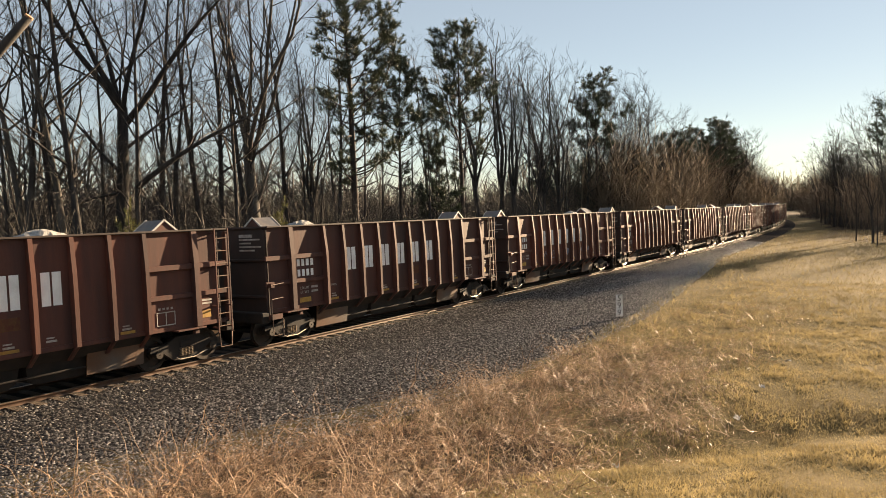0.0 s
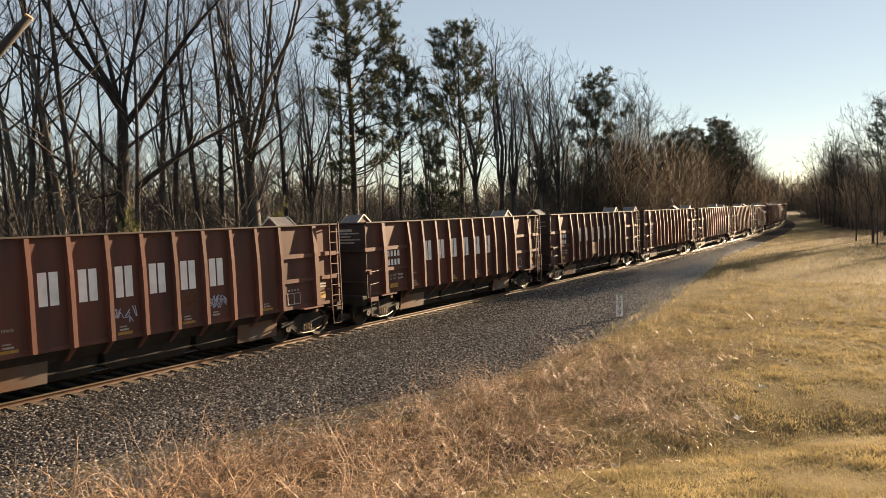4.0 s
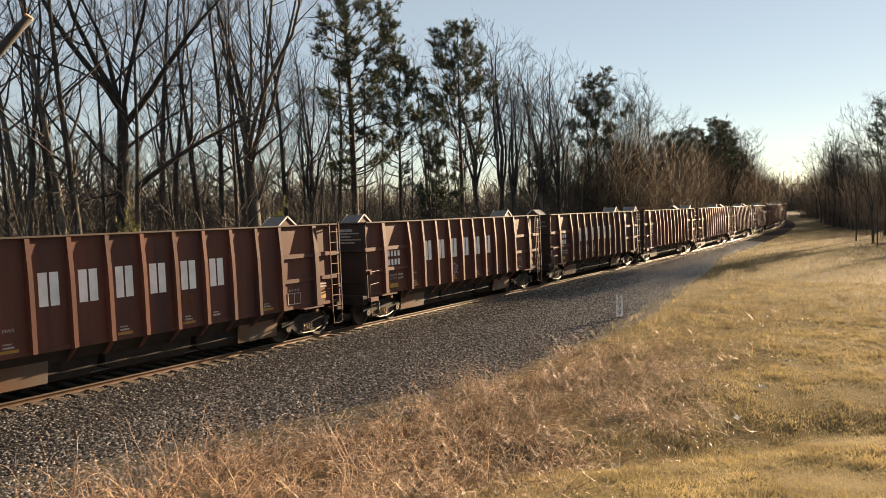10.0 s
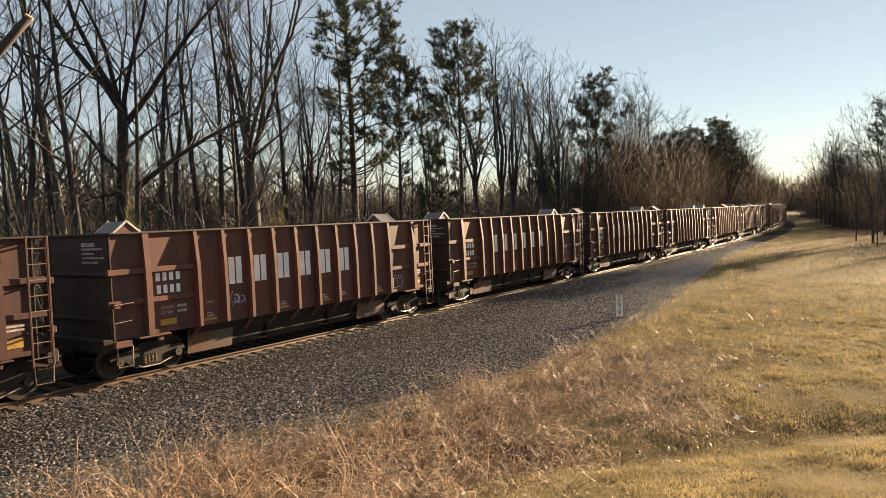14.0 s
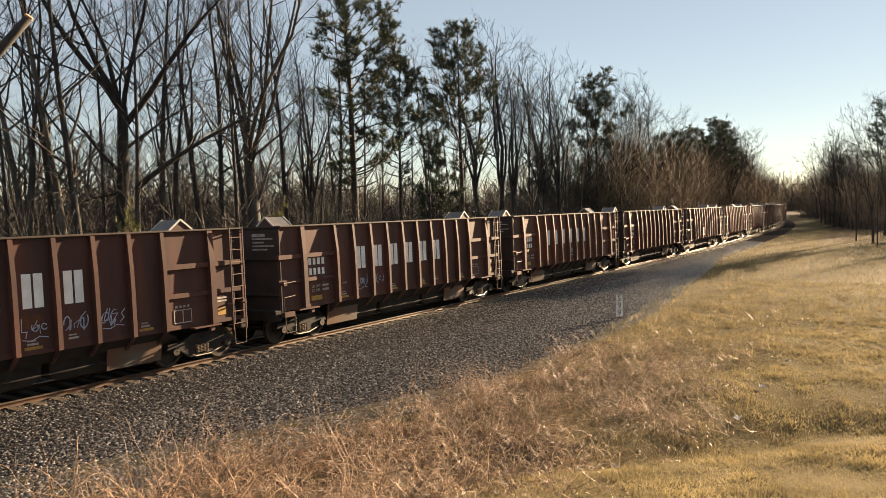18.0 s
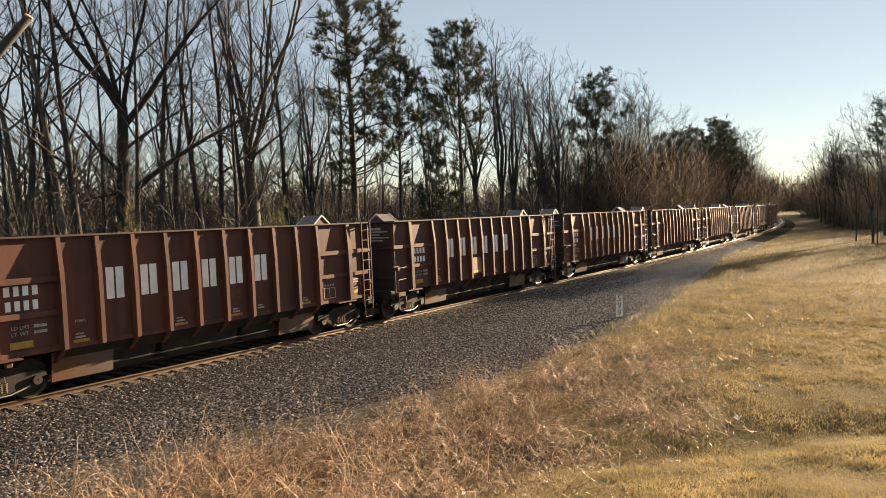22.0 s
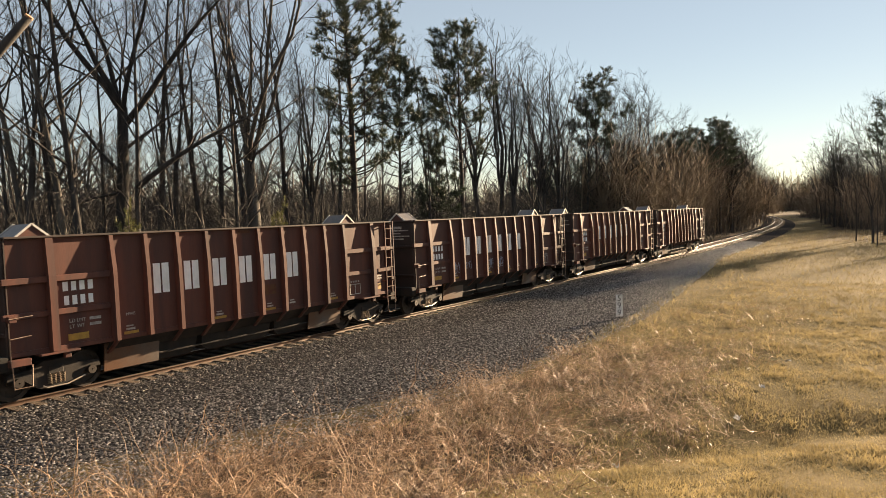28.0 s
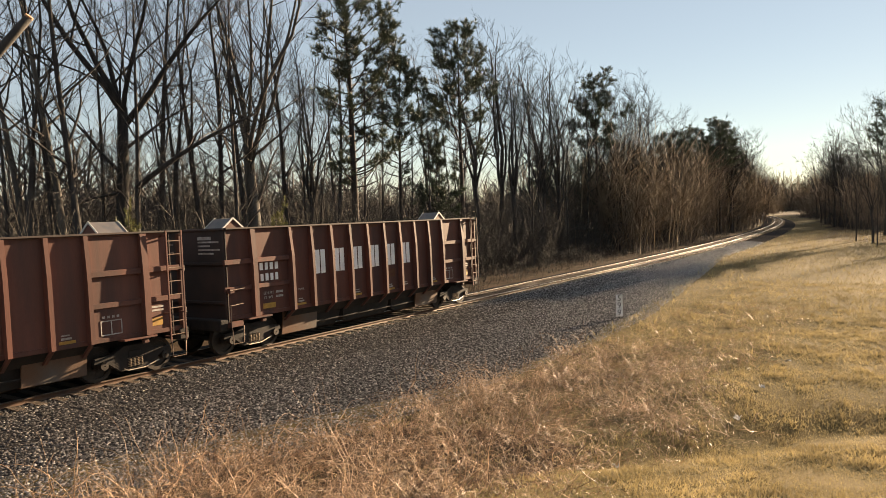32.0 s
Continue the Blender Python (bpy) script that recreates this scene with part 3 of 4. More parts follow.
        hood = part("hood", hood_geo(), M_HOOD, car, "small peaked sheet-metal hood")
        hood.location = (hx, -0.04, TOP)
        hood.rotation_euler = (0, 0, radians(hood_turns[(e + 1) // 2]))
        for y in (-0.40, 0.40):
            gable = Geo().prism([(-0.37, -0.02), (0.37, -0.02), (0.0, 0.27)], lambda a, b: (a, y - 0.01, b), lambda a, b: (a, y + 0.01, b))
            part("gable", gable, paint, hood, "red-brown gable sheet")
        for y in (-0.43, 0.43):
            part("hood_edge", hood_edge_geo(y), M_HOODEDGE, hood, "white-edged gable of the hood")
        for y in (-0.43, 0.43):
            g = Geo().box((hx, y - 0.04, TOP - 0.06), (1.0, 0.06, 0.08))
            part("hood_beam", g, paint, car)
        g = Geo().box((hx, 0, TOP - 0.13), (0.10, 2 * SHEET, 0.10), bevel=0.01)
        part("cross_beam", g, paint, car)
        # slope sheet and bracing over the truck
        g = Geo().box((e * (ends - 0.9), 0, 1.02), (1.9, 0.7, 0.12), bevel=0.02)
        part("bolster_plate", g, M_GRIME, car)
        make_truck(car, e * TRUCK_X)
    g = Geo().box((0, 0, 0.86), (CAR_L - 0.2, 0.62, 0.40), bevel=0.03)
    part("centre_sill", g, M_GRIME, car)
    for x0 in (-2.85, 0, 2.85):
        g = Geo()
        t = [(-1.40, 1.2), (1.40, 1.2), (1.30, 0.40), (1.1, 0.28), (-1.1, 0.28), (-1.30, 0.40)]
        g.prism(t, lambda a, b: (x0 + a, -1.0 + 0.2 * (1.2 - b), b), lambda a, b: (x0 + a, 1.0 - 0.2 * (1.2 - b), b))
        part("discharge_hopper", g, M_GRIME, car, "dark grimy discharge hopper")
    g = Geo().tube([(-4.2, -1.02, 0.50), (4.2, -1.02, 0.52)], 0.03, 6)
    part("train_pipe", g, M_GRIME, car)
    part("stone_load", load_geo(rng, fill), M_LOAD, car, "heaped pale grey crushed stone")
    return car


def scribble_geo(seed, x, z, w, h):
    """Sprayed signs: a row of quick angular and rounded strokes, with a flourish under them at times."""
    rng = random.Random(seed)
    g = Geo()
    y = -(SHEET + 0.005)

    def stroke(pts, thick):
        for p, q in zip(pts, pts[1:]):
            d = Vector(q) - Vector(p)
            g.box((Vector(p) + Vector(q)) / 2, (d.length + 0.012, 0.004, thick), Matrix.Rotation(-math.atan2(d.z, d.x), 3, "Y"))

    n = rng.randint(3, 5)
    slant, cell = rng.uniform(-0.15, 0.35), w / n
    for k in range(n):
        cx, tall = x + cell * (k + 0.5), h * rng.uniform(0.55, 1.1)
        for q in range(rng.randint(1, 3)):
            if rng.random() < 0.45:
                a0, turn, rx, rz = rng.uniform(0, 6.3), rng.uniform(2.5, 5.5), cell * rng.uniform(0.25, 0.6), tall * rng.uniform(0.2, 0.5)
                raw = [(rx * math.cos(a0 + turn * i / 9), rz * math.sin(a0 + turn * i / 9)) for i in range(10)]
            else:
                raw = [(cell * rng.uniform(-0.55, 0.55), tall * (0.5 - i / 3) * (-1) ** rng.randint(0, 1)) for i in range(4)]
            stroke([(cx + a + slant * b, y, z + b) for a, b in raw], rng.uniform(0.016, 0.03))
    if rng.random() < 0.6:
        stroke([(x + w * (0.05 + 0.3 * i), y, z - h * (0.62 + 0.12 * math.sin(2.1 * i))) for i in range(4)], 0.02)
    return g


N_CARS = 24
models = [make_car(*c) for c in ((M_PAINT, (0, 0), 0.64), (M_PAINT_B, (90, 0), 0.60), (M_PAINT_C, (0, 90), 0.66))]
cars = []
for n in range(N_CARS):
    model = models[(n * 2 + n // 5) % 3]
    if model not in cars:
        car = model
    else:
        car = copy_thing(model, Matrix.Identity(4))
    cars.append(car)


def car_corner(n, t):
    """Where the rear-most corner of car n stands along the line at t seconds; car 0 is the last of the train."""
    u = t / 32.0
    return -4.1277 * u ** 3 + 12.5569 * u * u + -339.8708 * u + 345.7711 - n * PITCH


def car_pose(s):
    """A car's pose with its middle at s, its truck centres on the line."""
    x0, y0, _ = on_line(s - TRUCK_X)
    x1, y1, _ = on_line(s + TRUCK_X)
    h = math.atan2(y1 - y0, x1 - x0)
    return Matrix.Translation(((x0 + x1) / 2, (y0 + y1) / 2, 0)) @ Matrix.Rotation(h, 4, "Z") @ Matrix.Rotation(radians(-CANT), 4, "X")

# ---- trees ----
def bend_line(rng, start, direction, length, n, wobble, lift):
    pts, d = [Vector(start)], Vector(direction).normalized()
    for i in range(n):
        d = (d + Vector((rng.gauss(0, wobble), rng.gauss(0, wobble), rng.gauss(0, wobble) + lift))).normalized()
        pts.append(pts[-1] + d * (length / n))
    return pts


def at_part(pts, u):
    k = u * (len(pts) - 1)
    i = min(int(k), len(pts) - 2)
    return pts[i].lerp(pts[i + 1], k - i), (pts[i + 1] - pts[i]).normalized()


def side_way(rng, d, angle):
    u = d.orthogonal().normalized()
    u = Matrix.Rotation(rng.uniform(0, 2 * math.pi), 3, d) @ u
    return d * math.cos(angle) + u * math.sin(angle)


def twigs_on(rng, crown, stem, radii, n, lo, reach, fine, stout=1.0):
    """Upswept branchlets with fine twigs along a limb."""
    for k in range(n):
        u = rng.uniform(lo, 1.0)
        p, d = at_part(stem, u)
        r = stout * min(0.026, max(0.009, radii[0] * (1 - 0.8 * u) * 0.4))
        ln = reach * rng.uniform(0.5, 1.1) * (1.15 - 0.4 * u)
        c = bend_line(rng, p, side_way(rng, d, rng.uniform(0.4, 0.85)), ln, 4, 0.09, 0.07)
        crown.tube(c, [r, r * 0.8, r * 0.62, r * 0.45, r * 0.3], 3, cap=False)
        for q in range(int(5 * fine)):
            p2, d2 = at_part(c, rng.uniform(0.15, 1.0))
            t = bend_line(rng, p2, side_way(rng, d2, rng.uniform(0.35, 0.75)), rng.uniform(0.4, 1.15), 2, 0.10, 0.08)
            crown.tube(t, [0.0085 * stout, 0.0065 * stout, 0.004 * stout], 3, cap=False)
            for w in range(2):
                if rng.random() < 0.6 * fine:
                    p3, d3 = at_part(t, rng.uniform(0.2, 0.95))
                    t2 = bend_line(rng, p3, side_way(rng, d3, 0.6), rng.uniform(0.25, 0.65), 1, 0.1, 0.1)
                    crown.tube(t2, [0.006, 0.0035], 3, cap=False)


def bare_tree(seed, height, radius, fork=1.0, leaders=4, limbs=13, lean=(0.0, 0.0), first=0.4, fine=1.0, spread=0.5, extra=(), ways=(), low=9, stout=1.0):
    """Trunk with limbs, and a crown of branches and twigs, as two meshes' worth. Below 1.0, fork is where the trunk parts into leaders, on the given ways or all round."""
    rng = random.Random(seed)
    trunk, crown = Geo(), Geo()
    top = height * (fork if fork < 1 else 0.95)
    main = bend_line(rng, (0, 0, -0.3), (lean[0], lean[1], 1), top, 9, 0.022, 0.0 if lean[0] or lean[1] else 0.03)
    thin = 0.36 if fork < 1 else 0.9
    rad = [radius * (1.3 if i == 0 else 1 - thin * i / 9) for i in range(10)]
    trunk.tube(main, rad, 9)
    stems = []
    if fork < 1:
        a0 = rng.uniform(0, 6)
        if not ways:
            turns = [a0 + k * 2 * math.pi / leaders + rng.uniform(-0.4, 0.4) for k in range(leaders)]
            ways = [(math.cos(a) * spread, math.sin(a) * spread, 1.0) for a in turns]
        for way in ways:
            p, d = at_part(main, rng.uniform(0.84, 1.0))
            r = radius * (0.56 if len(ways) < 6 else 0.40) * rng.uniform(0.62, 1.0)
            b = bend_line(rng, p, Vector(way), (height - top) * rng.uniform(0.8, 1.05), 9, 0.105, 0.085)
            br = [r * (1 - 0.85 * i / 9) for i in range(10)]
            trunk.tube(b, br, 6)
            stems.append((b, br, 0.10))
    else:
        stems.append((main, rad, first))
    for u, way, ln, r in extra:
        p, d = at_part(main, u)
        b = bend_line(rng, p, way, ln, 8, 0.05, -0.02)
        br = [r * (1 - 0.7 * i / 8) for i in range(9)]
        trunk.tube(b, br, 7)
        stems.append((b, br, 0.35))
    for k in range(low):
        u = rng.uniform(0.28, 0.88) if fork < 1 else rng.uniform(0.18, max(first, 0.25))
        p, d = at_part(main, u)
        b = bend_line(rng, p, side_way(rng, d, rng.uniform(0.6, 1.1)), rng.uniform(1.4, 3.4), 6, 0.15, 0.04)
        br = [rng.uniform(0.022, 0.04) * (1 - 0.75 * i / 6) for i in range(7)]
        crown.tube(b, br, 4, cap=False)
        twigs_on(rng, crown, b, br, 5, 0.15, 1.4, fine)
    for b, br, lo in stems[:]:
        n = limbs if fork >= 1 else max(5, int(limbs * 0.7))
        for k in range(n):
            u = lo + (0.97 - lo) * (k + rng.random()) / n
            p, d = at_part(b, u)
            r = stout * max(0.014, br[0] * (1 - 0.85 * u) * rng.uniform(0.28, 0.48))
            ln = height * rng.uniform(0.13, 0.28) * (1.25 - 0.75 * u)
            c = bend_line(rng, p, side_way(rng, d, rng.uniform(0.5, 1.1)), ln, 6, 0.12, 0.06)
            cr = [r * (1 - 0.75 * i / 6) for i in range(7)]
            (trunk if r > 0.05 else crown).tube(c, cr, 4, cap=False)
            twigs_on(rng, crown, c, cr, int(rng.randint(4, 7) * fine), 0.15, 1.8 * height / 18, fine, stout)
        twigs_on(rng, crown, b, br, int(8 * fine), max(lo, 0.3), 1.7 * height / 18, fine, stout)
    return trunk, crown


def tuft(rng, crown, at, way, size, n):
    """A brush of needles round the end of a shoot."""
    for w in range(n):
        d = (way * 0.55 + Vector((rng.gauss(0, 0.6), rng.gauss(0, 0.6), rng.gauss(0.1, 0.55)))).normalized()
        base = at - way * rng.uniform(0, size * 0.9)
        e = base + d * size * rng.uniform(0.7, 1.15)
        s = d.cross(Vector((rng.gauss(0, 1), rng.gauss(0, 1), rng.gauss(0, 1)))).normalized() * size * 0.06
        crown.add([tuple(base - s), tuple(base + s), tuple(e)], [(0, 1, 2)])


def pine_tree(seed, height, radius, bare=0.4, spread=3.4, size=0.34, needles=34, heavy=None, shoots=7.0, step=0.0085):
    """A straight trunk with upturned boughs, each ending in a spray of shoots with needle tufts; heavy: a bearing on which boughs grow longer."""
    rng = random.Random(seed)
    trunk, crown = Geo(), Geo()
    main = bend_line(rng, (0, 0, -0.3), (0, 0, 1), height, 10, 0.010, 0.05)
    trunk.tube(main, [radius * (1.2 if i == 0 else 1 - 0.92 * i / 10) for i in range(11)], 8)
    k, u = 0, bare
    while u < 0.985:
        p, d = at_part(main, u)
        v = (u - bare) / (1 - bare)
        ln = spread * (0.30 + 0.75 * max(0.0, 1 - v ** 2.2) ** 0.5) * min(1.0, 0.55 + 1.4 * v) * rng.uniform(0.35, 1.25)
        a = k * 2.4 + rng.uniform(-0.6, 0.6)
        if heavy is not None:
            ln *= 1.0 + 0.40 * math.cos(a - heavy)
        b = bend_line(rng, p, Vector((math.cos(a), math.sin(a), rng.uniform(0.0, 0.35) + 0.6 * v)), ln, 6, 0.13, 0.05)
        trunk.tube(b, [0.045 * (1 - 0.75 * i / 6) * (1.25 - v) + 0.006 for i in range(7)], 4)
        if rng.random() < 0.22 + 1.7 * v:
            for q in range(int(4 + ln * shoots)):
                p2, d2 = at_part(b, min(1.0, 0.32 + 0.72 * rng.random() ** 0.6))
                way2 = (d2 * rng.uniform(0.2, 0.9) + side_way(rng, d2, 1.4) * rng.uniform(0.3, 1.0) + Vector((0, 0, rng.uniform(0.1, 0.7)))).normalized()
                tip = p2 + way2 * rng.uniform(0.3, 0.95) * min(1.0, 0.3 + 0.5 * ln)
                crown.tube([p2, tip], [0.011, 0.006], 3, cap=False)
                tuft(rng, crown, tip, way2, size * rng.uniform(0.7, 1.15), needles)
        u += rng.uniform(0.6, 1.4) * step * 22 / max(height, 8)
        k += 1
    return trunk, crown


def thing_tree(name, geos, barks, crown_mat, label, category="tree"):
    t = tagged(new(name), label, category)
    part("trunk", geos[0], barks, t, smooth=True)
    part("crown", geos[1], crown_mat, t)
    return t


def stand(tree, x, y, turn, scale=1.0):
    tree.matrix_basis = Matrix.LocRotScale((x, y, float(ground_z(x, y)) - 0.05), Euler((0, 0, turn)), (scale, scale, scale))
    return tree


def another(tree, x, y, turn, scale=1.0):
    c = copy_thing(tree, Matrix.Identity(4))
    return stand(c, x, y, turn, scale)


def ray_place(across, y):
    """A place y metres off the camera's line of travel, on the bearing with that tangent from the view's axis."""
    a = radians(33.63) - math.atan(across)
    return y / math.tan(a), y


RIGHT = Vector((0.554, -0.833, 0.0))   # across the view
DEEP = Vector((0.833, 0.554, 0.0))


def way(across, deep, up):
    return tuple(RIGHT * across + DEEP * deep + Vector((0, 0, up)))


oak = thing_tree("oak_tree", bare_tree(3, 21, 0.35, fork=0.48, limbs=11, fine=0.8, ways=(way(-0.75, 0.1, 0.9), way(-0.30, -0.2, 1.0), way(-0.05, 0.35, 1.0), way(0.35, -0.1, 1.0), way(0.70, 0.1, 0.8)),
             extra=((0.70, way(-0.7, 0.1, 0.8), 4.5, 0.10), (0.62, way(-0.9, -0.1, -0.2), 2.6, 0.08), (0.80, way(0.7, 0.2, 0.6), 4.0, 0.09))), M_BARK_DARK, M_TWIG, "large dark bare oak with heavy forking limbs")
grey = thing_tree("sycamore_tree", bare_tree(8, 23, 0.42, fork=0.38, limbs=10, fine=0.75, ways=(way(-0.22, 0.1, 1.0), way(-0.08, -0.15, 1.0), way(0.02, 0.2, 1.0), way(0.12, -0.1, 1.0), way(0.18, 0.3, 1.0), way(0.26, 0.1, 1.0), way(0.34, -0.3, 1.0), way(0.42, -0.1, 1.0)),
              extra=((0.62, way(0.55, 0.1, 0.95), 3.6, 0.11), (0.93, way(0.8, -0.1, 0.5), 3.5, 0.09))), M_BARK_PALE, M_TWIG, "tall pale-barked bare tree with upswept limbs")
slim = thing_tree("poplar_tree", bare_tree(12, 21, 0.19, limbs=17, first=0.34, fine=0.6), M_BARK, M_TWIG, "slim straight bare tree at the wood's edge")
leaning = thing_tree("leaning_tree", bare_tree(15, 20, 0.19, limbs=15, first=0.42, lean=way(-0.105, 0.0, 0)[:2], fine=0.6), M_BARK_PALE, M_TWIG, "slender bare tree leaning over the thicket")
forked = thing_tree("ash_tree", bare_tree(44, 20, 0.20, fork=0.42, leaders=3, limbs=12, fine=0.7, spread=0.24), M_BARK, M_TWIG, "bare ash with a forked trunk")
limbed = thing_tree("crooked_tree", bare_tree(51, 17, 0.16, limbs=14, first=0.45, fine=0.7, extra=((0.40, way(0.85, 0.0, 0.55), 6.2, 0.14),)), M_BARK, M_TWIG, "bare tree with one long sweeping limb")
pole = thing_tree("pole_tree", bare_tree(71, 17, 0.08, limbs=12, first=0.4, fine=0.4), M_BARK, M_TWIG, "thin straight bare tree crowded in the wood")
young = thing_tree("young_tree", bare_tree(21, 15, 0.11, limbs=14, first=0.3, fine=0.55), M_BARK, M_TWIG, "young bare tree among the thicket")
maple = thing_tree("maple_tree", bare_tree(27, 18, 0.25, fork=0.36, leaders=5, limbs=10, fine=0.7, spread=0.36, stout=1.3), M_BARK, M_TWIG, "bare maple with a fine rounded crown")
crowned = thing_tree("hickory_tree", bare_tree(29, 18, 0.24, fork=0.38, leaders=8, limbs=12, fine=0.85, spread=0.34, stout=1.4, low=4), M_BARK, M_TWIG, "bare tree with a dense fan-shaped crown of fine twigs")
sapling = thing_tree("sapling", bare_tree(33, 9, 0.05, limbs=11, first=0.2, fine=0.55), M_BARK, M_TWIG, "thin bare sapling in the undergrowth")
pine = thing_tree("pine_tree", pine_tree(5, 24, 0.27, 0.26, 3.5, heavy=math.atan2(RIGHT.y, RIGHT.x)), M_PINEBARK, M_NEEDLE, "tall dark green pine with an open crown")
small_pine = thing_tree("pine_tree", pine_tree(9, 17.5, 0.22, 0.42, 3.05), M_PINEBARK, M_NEEDLE, "dark green pine with a bare lower trunk")
cedar = thing_tree("cedar_shrub", pine_tree(14, 2.8, 0.04, 0.08, 0.55, 0.16, 40, shoots=9, step=0.016), M_BARK, M_CEDAR, "small yellow-green cedar under the trees", "shrub")
dark_cedar = thing_tree("red_cedar", pine_tree(19, 8.0, 0.11, 0.06, 1.5), M_BARK, M_NEEDLE, "dark green cedar grown into the wood's edge")
PX = 1303.56


def tree_at(kind, px, y, turn=0.0, scale=1.0, first=False):
    x, yy = ray_place((px - 784) / PX, y)
    return stand(kind, x, yy, turn, scale) if first else another(kind, x, yy, turn, scale)


tree_at(oak, 214, 30.5, 0.0, 1.0, True)
tree_at(grey, 455, 30.0, 0.0, 1.0, True)
tree_at(slim, 149, 29.0, 0.0, 1.0, True)
tree_at(leaning, 134, 29.5, 0.0, 1.0, True)
tree_at(leaning, 62, 33.0, 0.0, 1.0)
tree_at(pine, 632, 30.0, 0.0, 1.0, True)
tree_at(small_pine, 822, 30.5, 0.6, 1.08, True)
tree_at(small_pine, 712, 32.5, 2.6, 0.90)
tree_at(small_pine, 1057, 29.5, 4.0, 1.04)
tree_at(maple, 962, 30.5, 0.0, 1.12, True)
tree_at(maple, 888, 33.0, 2.2, 1.22)
tree_at(crowned, 966, 33.0, 0.3, 0.96, True)
tree_at(young, 545, 33.0, 0.0, 1.1, True)
tree_at(sapling, 330, 29.0, 0.0, 1.0, True)
tree_at(cedar, 230, 27.0, 0.0, 1.0, True).scale = (0.95, 0.95, 1.85)
tree_at(cedar, 497, 27.0, 1.5, 1.0).scale = (0.85, 0.85, 1.9)
tree_at(dark_cedar, 772, 30.5, 0.7, 1.2, True)
tree_at(pole, 316, 30.0, 0.0, 1.0, True)
tree_at(forked, 364, 30.5, 0.5, 1.0, True)
tree_at(limbed, 244, 29.0, 0.0, 1.0, True)
for px, y, kind, s in ((18, 36, young, 1.15), (45, 31, forked, 0.95), (104, 34, slim, 1.0), (185, 33, young, 1.2), (282, 31, slim, 0.98), (312, 35, forked, 1.0), (395, 32, slim, 1.0), (425, 29, young, 1.25), (440, 36, slim, 1.05), (512, 34, slim, 1.0),
                       (560, 32, maple, 0.95), (600, 36, slim, 1.0), (765, 36, slim, 0.95), (850, 33, maple, 1.20), (915, 31, maple, 1.1), (940, 32, young, 1.3), (990, 30, maple, 1.12),
                       (1040, 30, slim, 0.9), (1076, 29.5, crowned, 0.97), (1110, 29.5, crowned, 1.02), (1135, 30, young, 1.15), (1156, 30, crowned, 1.0)):
    tree_at(kind, px, y, px * 0.37, s)

stub = thing_tree("broken_tree", bare_tree(63, 17, 0.27, limbs=12, first=0.75, fine=0.8), M_BARK, M_TWIG, "bare tree with a thick sawn-off limb")
g = Geo().tube([(0, 0, 9.3), way(0.55, 0, 10.1), way(1.2, 0, 10.8), way(2.33, 0, 11.95)], [0.19, 0.18, 0.17, 0.15], 9)
part("sawn_limb", g, M_BARK, stub, smooth=True)
g = Geo().tube([way(2.32, 0, 11.94), way(2.37, 0, 12.0)], [0.15, 0.145], 9)
part("cut_face", g, M_CUT, stub, "pale freshly cut wood")
another(dark_cedar, 88.0, 32.5, 0.3)
tree_at(stub, -42, 28.5, 0.0, 1.0, True)

rng = random.Random(77)
kinds = [slim, forked, young, leaning, maple, slim, forked]
# the wood behind the first row
for k in range(12):
    s = rng.uniform(24, 150)
    off = -rng.uniform(17, 62)
    x, y, _ = on_line(s, off)
    another(rng.choice(kinds), float(x), float(y), rng.uniform(0, 6.3), rng.uniform(0.75, 1.05))
for k in range(45):
    x, y, _ = on_line(rng.uniform(2, 110), -rng.uniform(8.5, 24))
    another(rng.choice([sapling, young, sapling]), float(x), float(y), rng.uniform(0, 6.3), rng.uniform(0.6, 1.05))
for k in range(22):
    x, y, _ = on_line(rng.uniform(4, 85), -rng.uniform(10, 36))
    another(pole, float(x), float(y), rng.uniform(0, 6.3), rng.uniform(0.7, 1.15))
# along both sides of the line, far off; the cutting ahead stays open to the sky
def far_tree(choices, x, y, low, high):
    d, a = math.hypot(x, y), math.degrees(math.atan2(y, x))
    if (225 < d < 440 and 7.3 < a < 9.2) or abs(line_off(x, y)) < 4.0:
        return
    if d < 170 and -0.8 < a < 2.2:
        return
    size = rng.uniform(low, high) * (0.78 if a < 4.2 and d < 170 else 1.0)   # lower at the corner of the wood by the meadow
    another(rng.choice(choices), float(x), float(y), rng.uniform(0, 6.3), size)


leafless = [maple, slim, forked, maple, young, maple, slim]
for k in range(50):
    s = rng.uniform(72, 130)
    x, y, _ = on_line(s, -rng.uniform(7, 16))
    far_tree(leafless, x, y, 0.60, 0.82)
for k in range(75):
    s = rng.uniform(120, 215)
    x, y, _ = on_line(s, -rng.uniform(4.8, 15))
    far_tree(leafless + [small_pine], x, y, 0.86, 1.0)
for k in range(45):
    s = rng.uniform(200, 400)
    x, y, _ = on_line(s, -rng.uniform(4.5, 16))
    far_tree(leafless, x, y, 0.8, 1.05)
for k in range(90):
    s = 98 + 320 * ((k + rng.random()) / 90) ** 1.3
    x, y, _ = on_line(s, 10.0 + max(0.0, 150 - s) * 0.15 + rng.uniform(0, 18))
    far_tree(leafless, x, y, 0.80, 0.95)
for k in range(16):
    x, y, _ = on_line(rng.uniform(75, 140), -rng.uniform(9, 20))
    far_tree([dark_cedar], x, y, 0.8, 1.35)
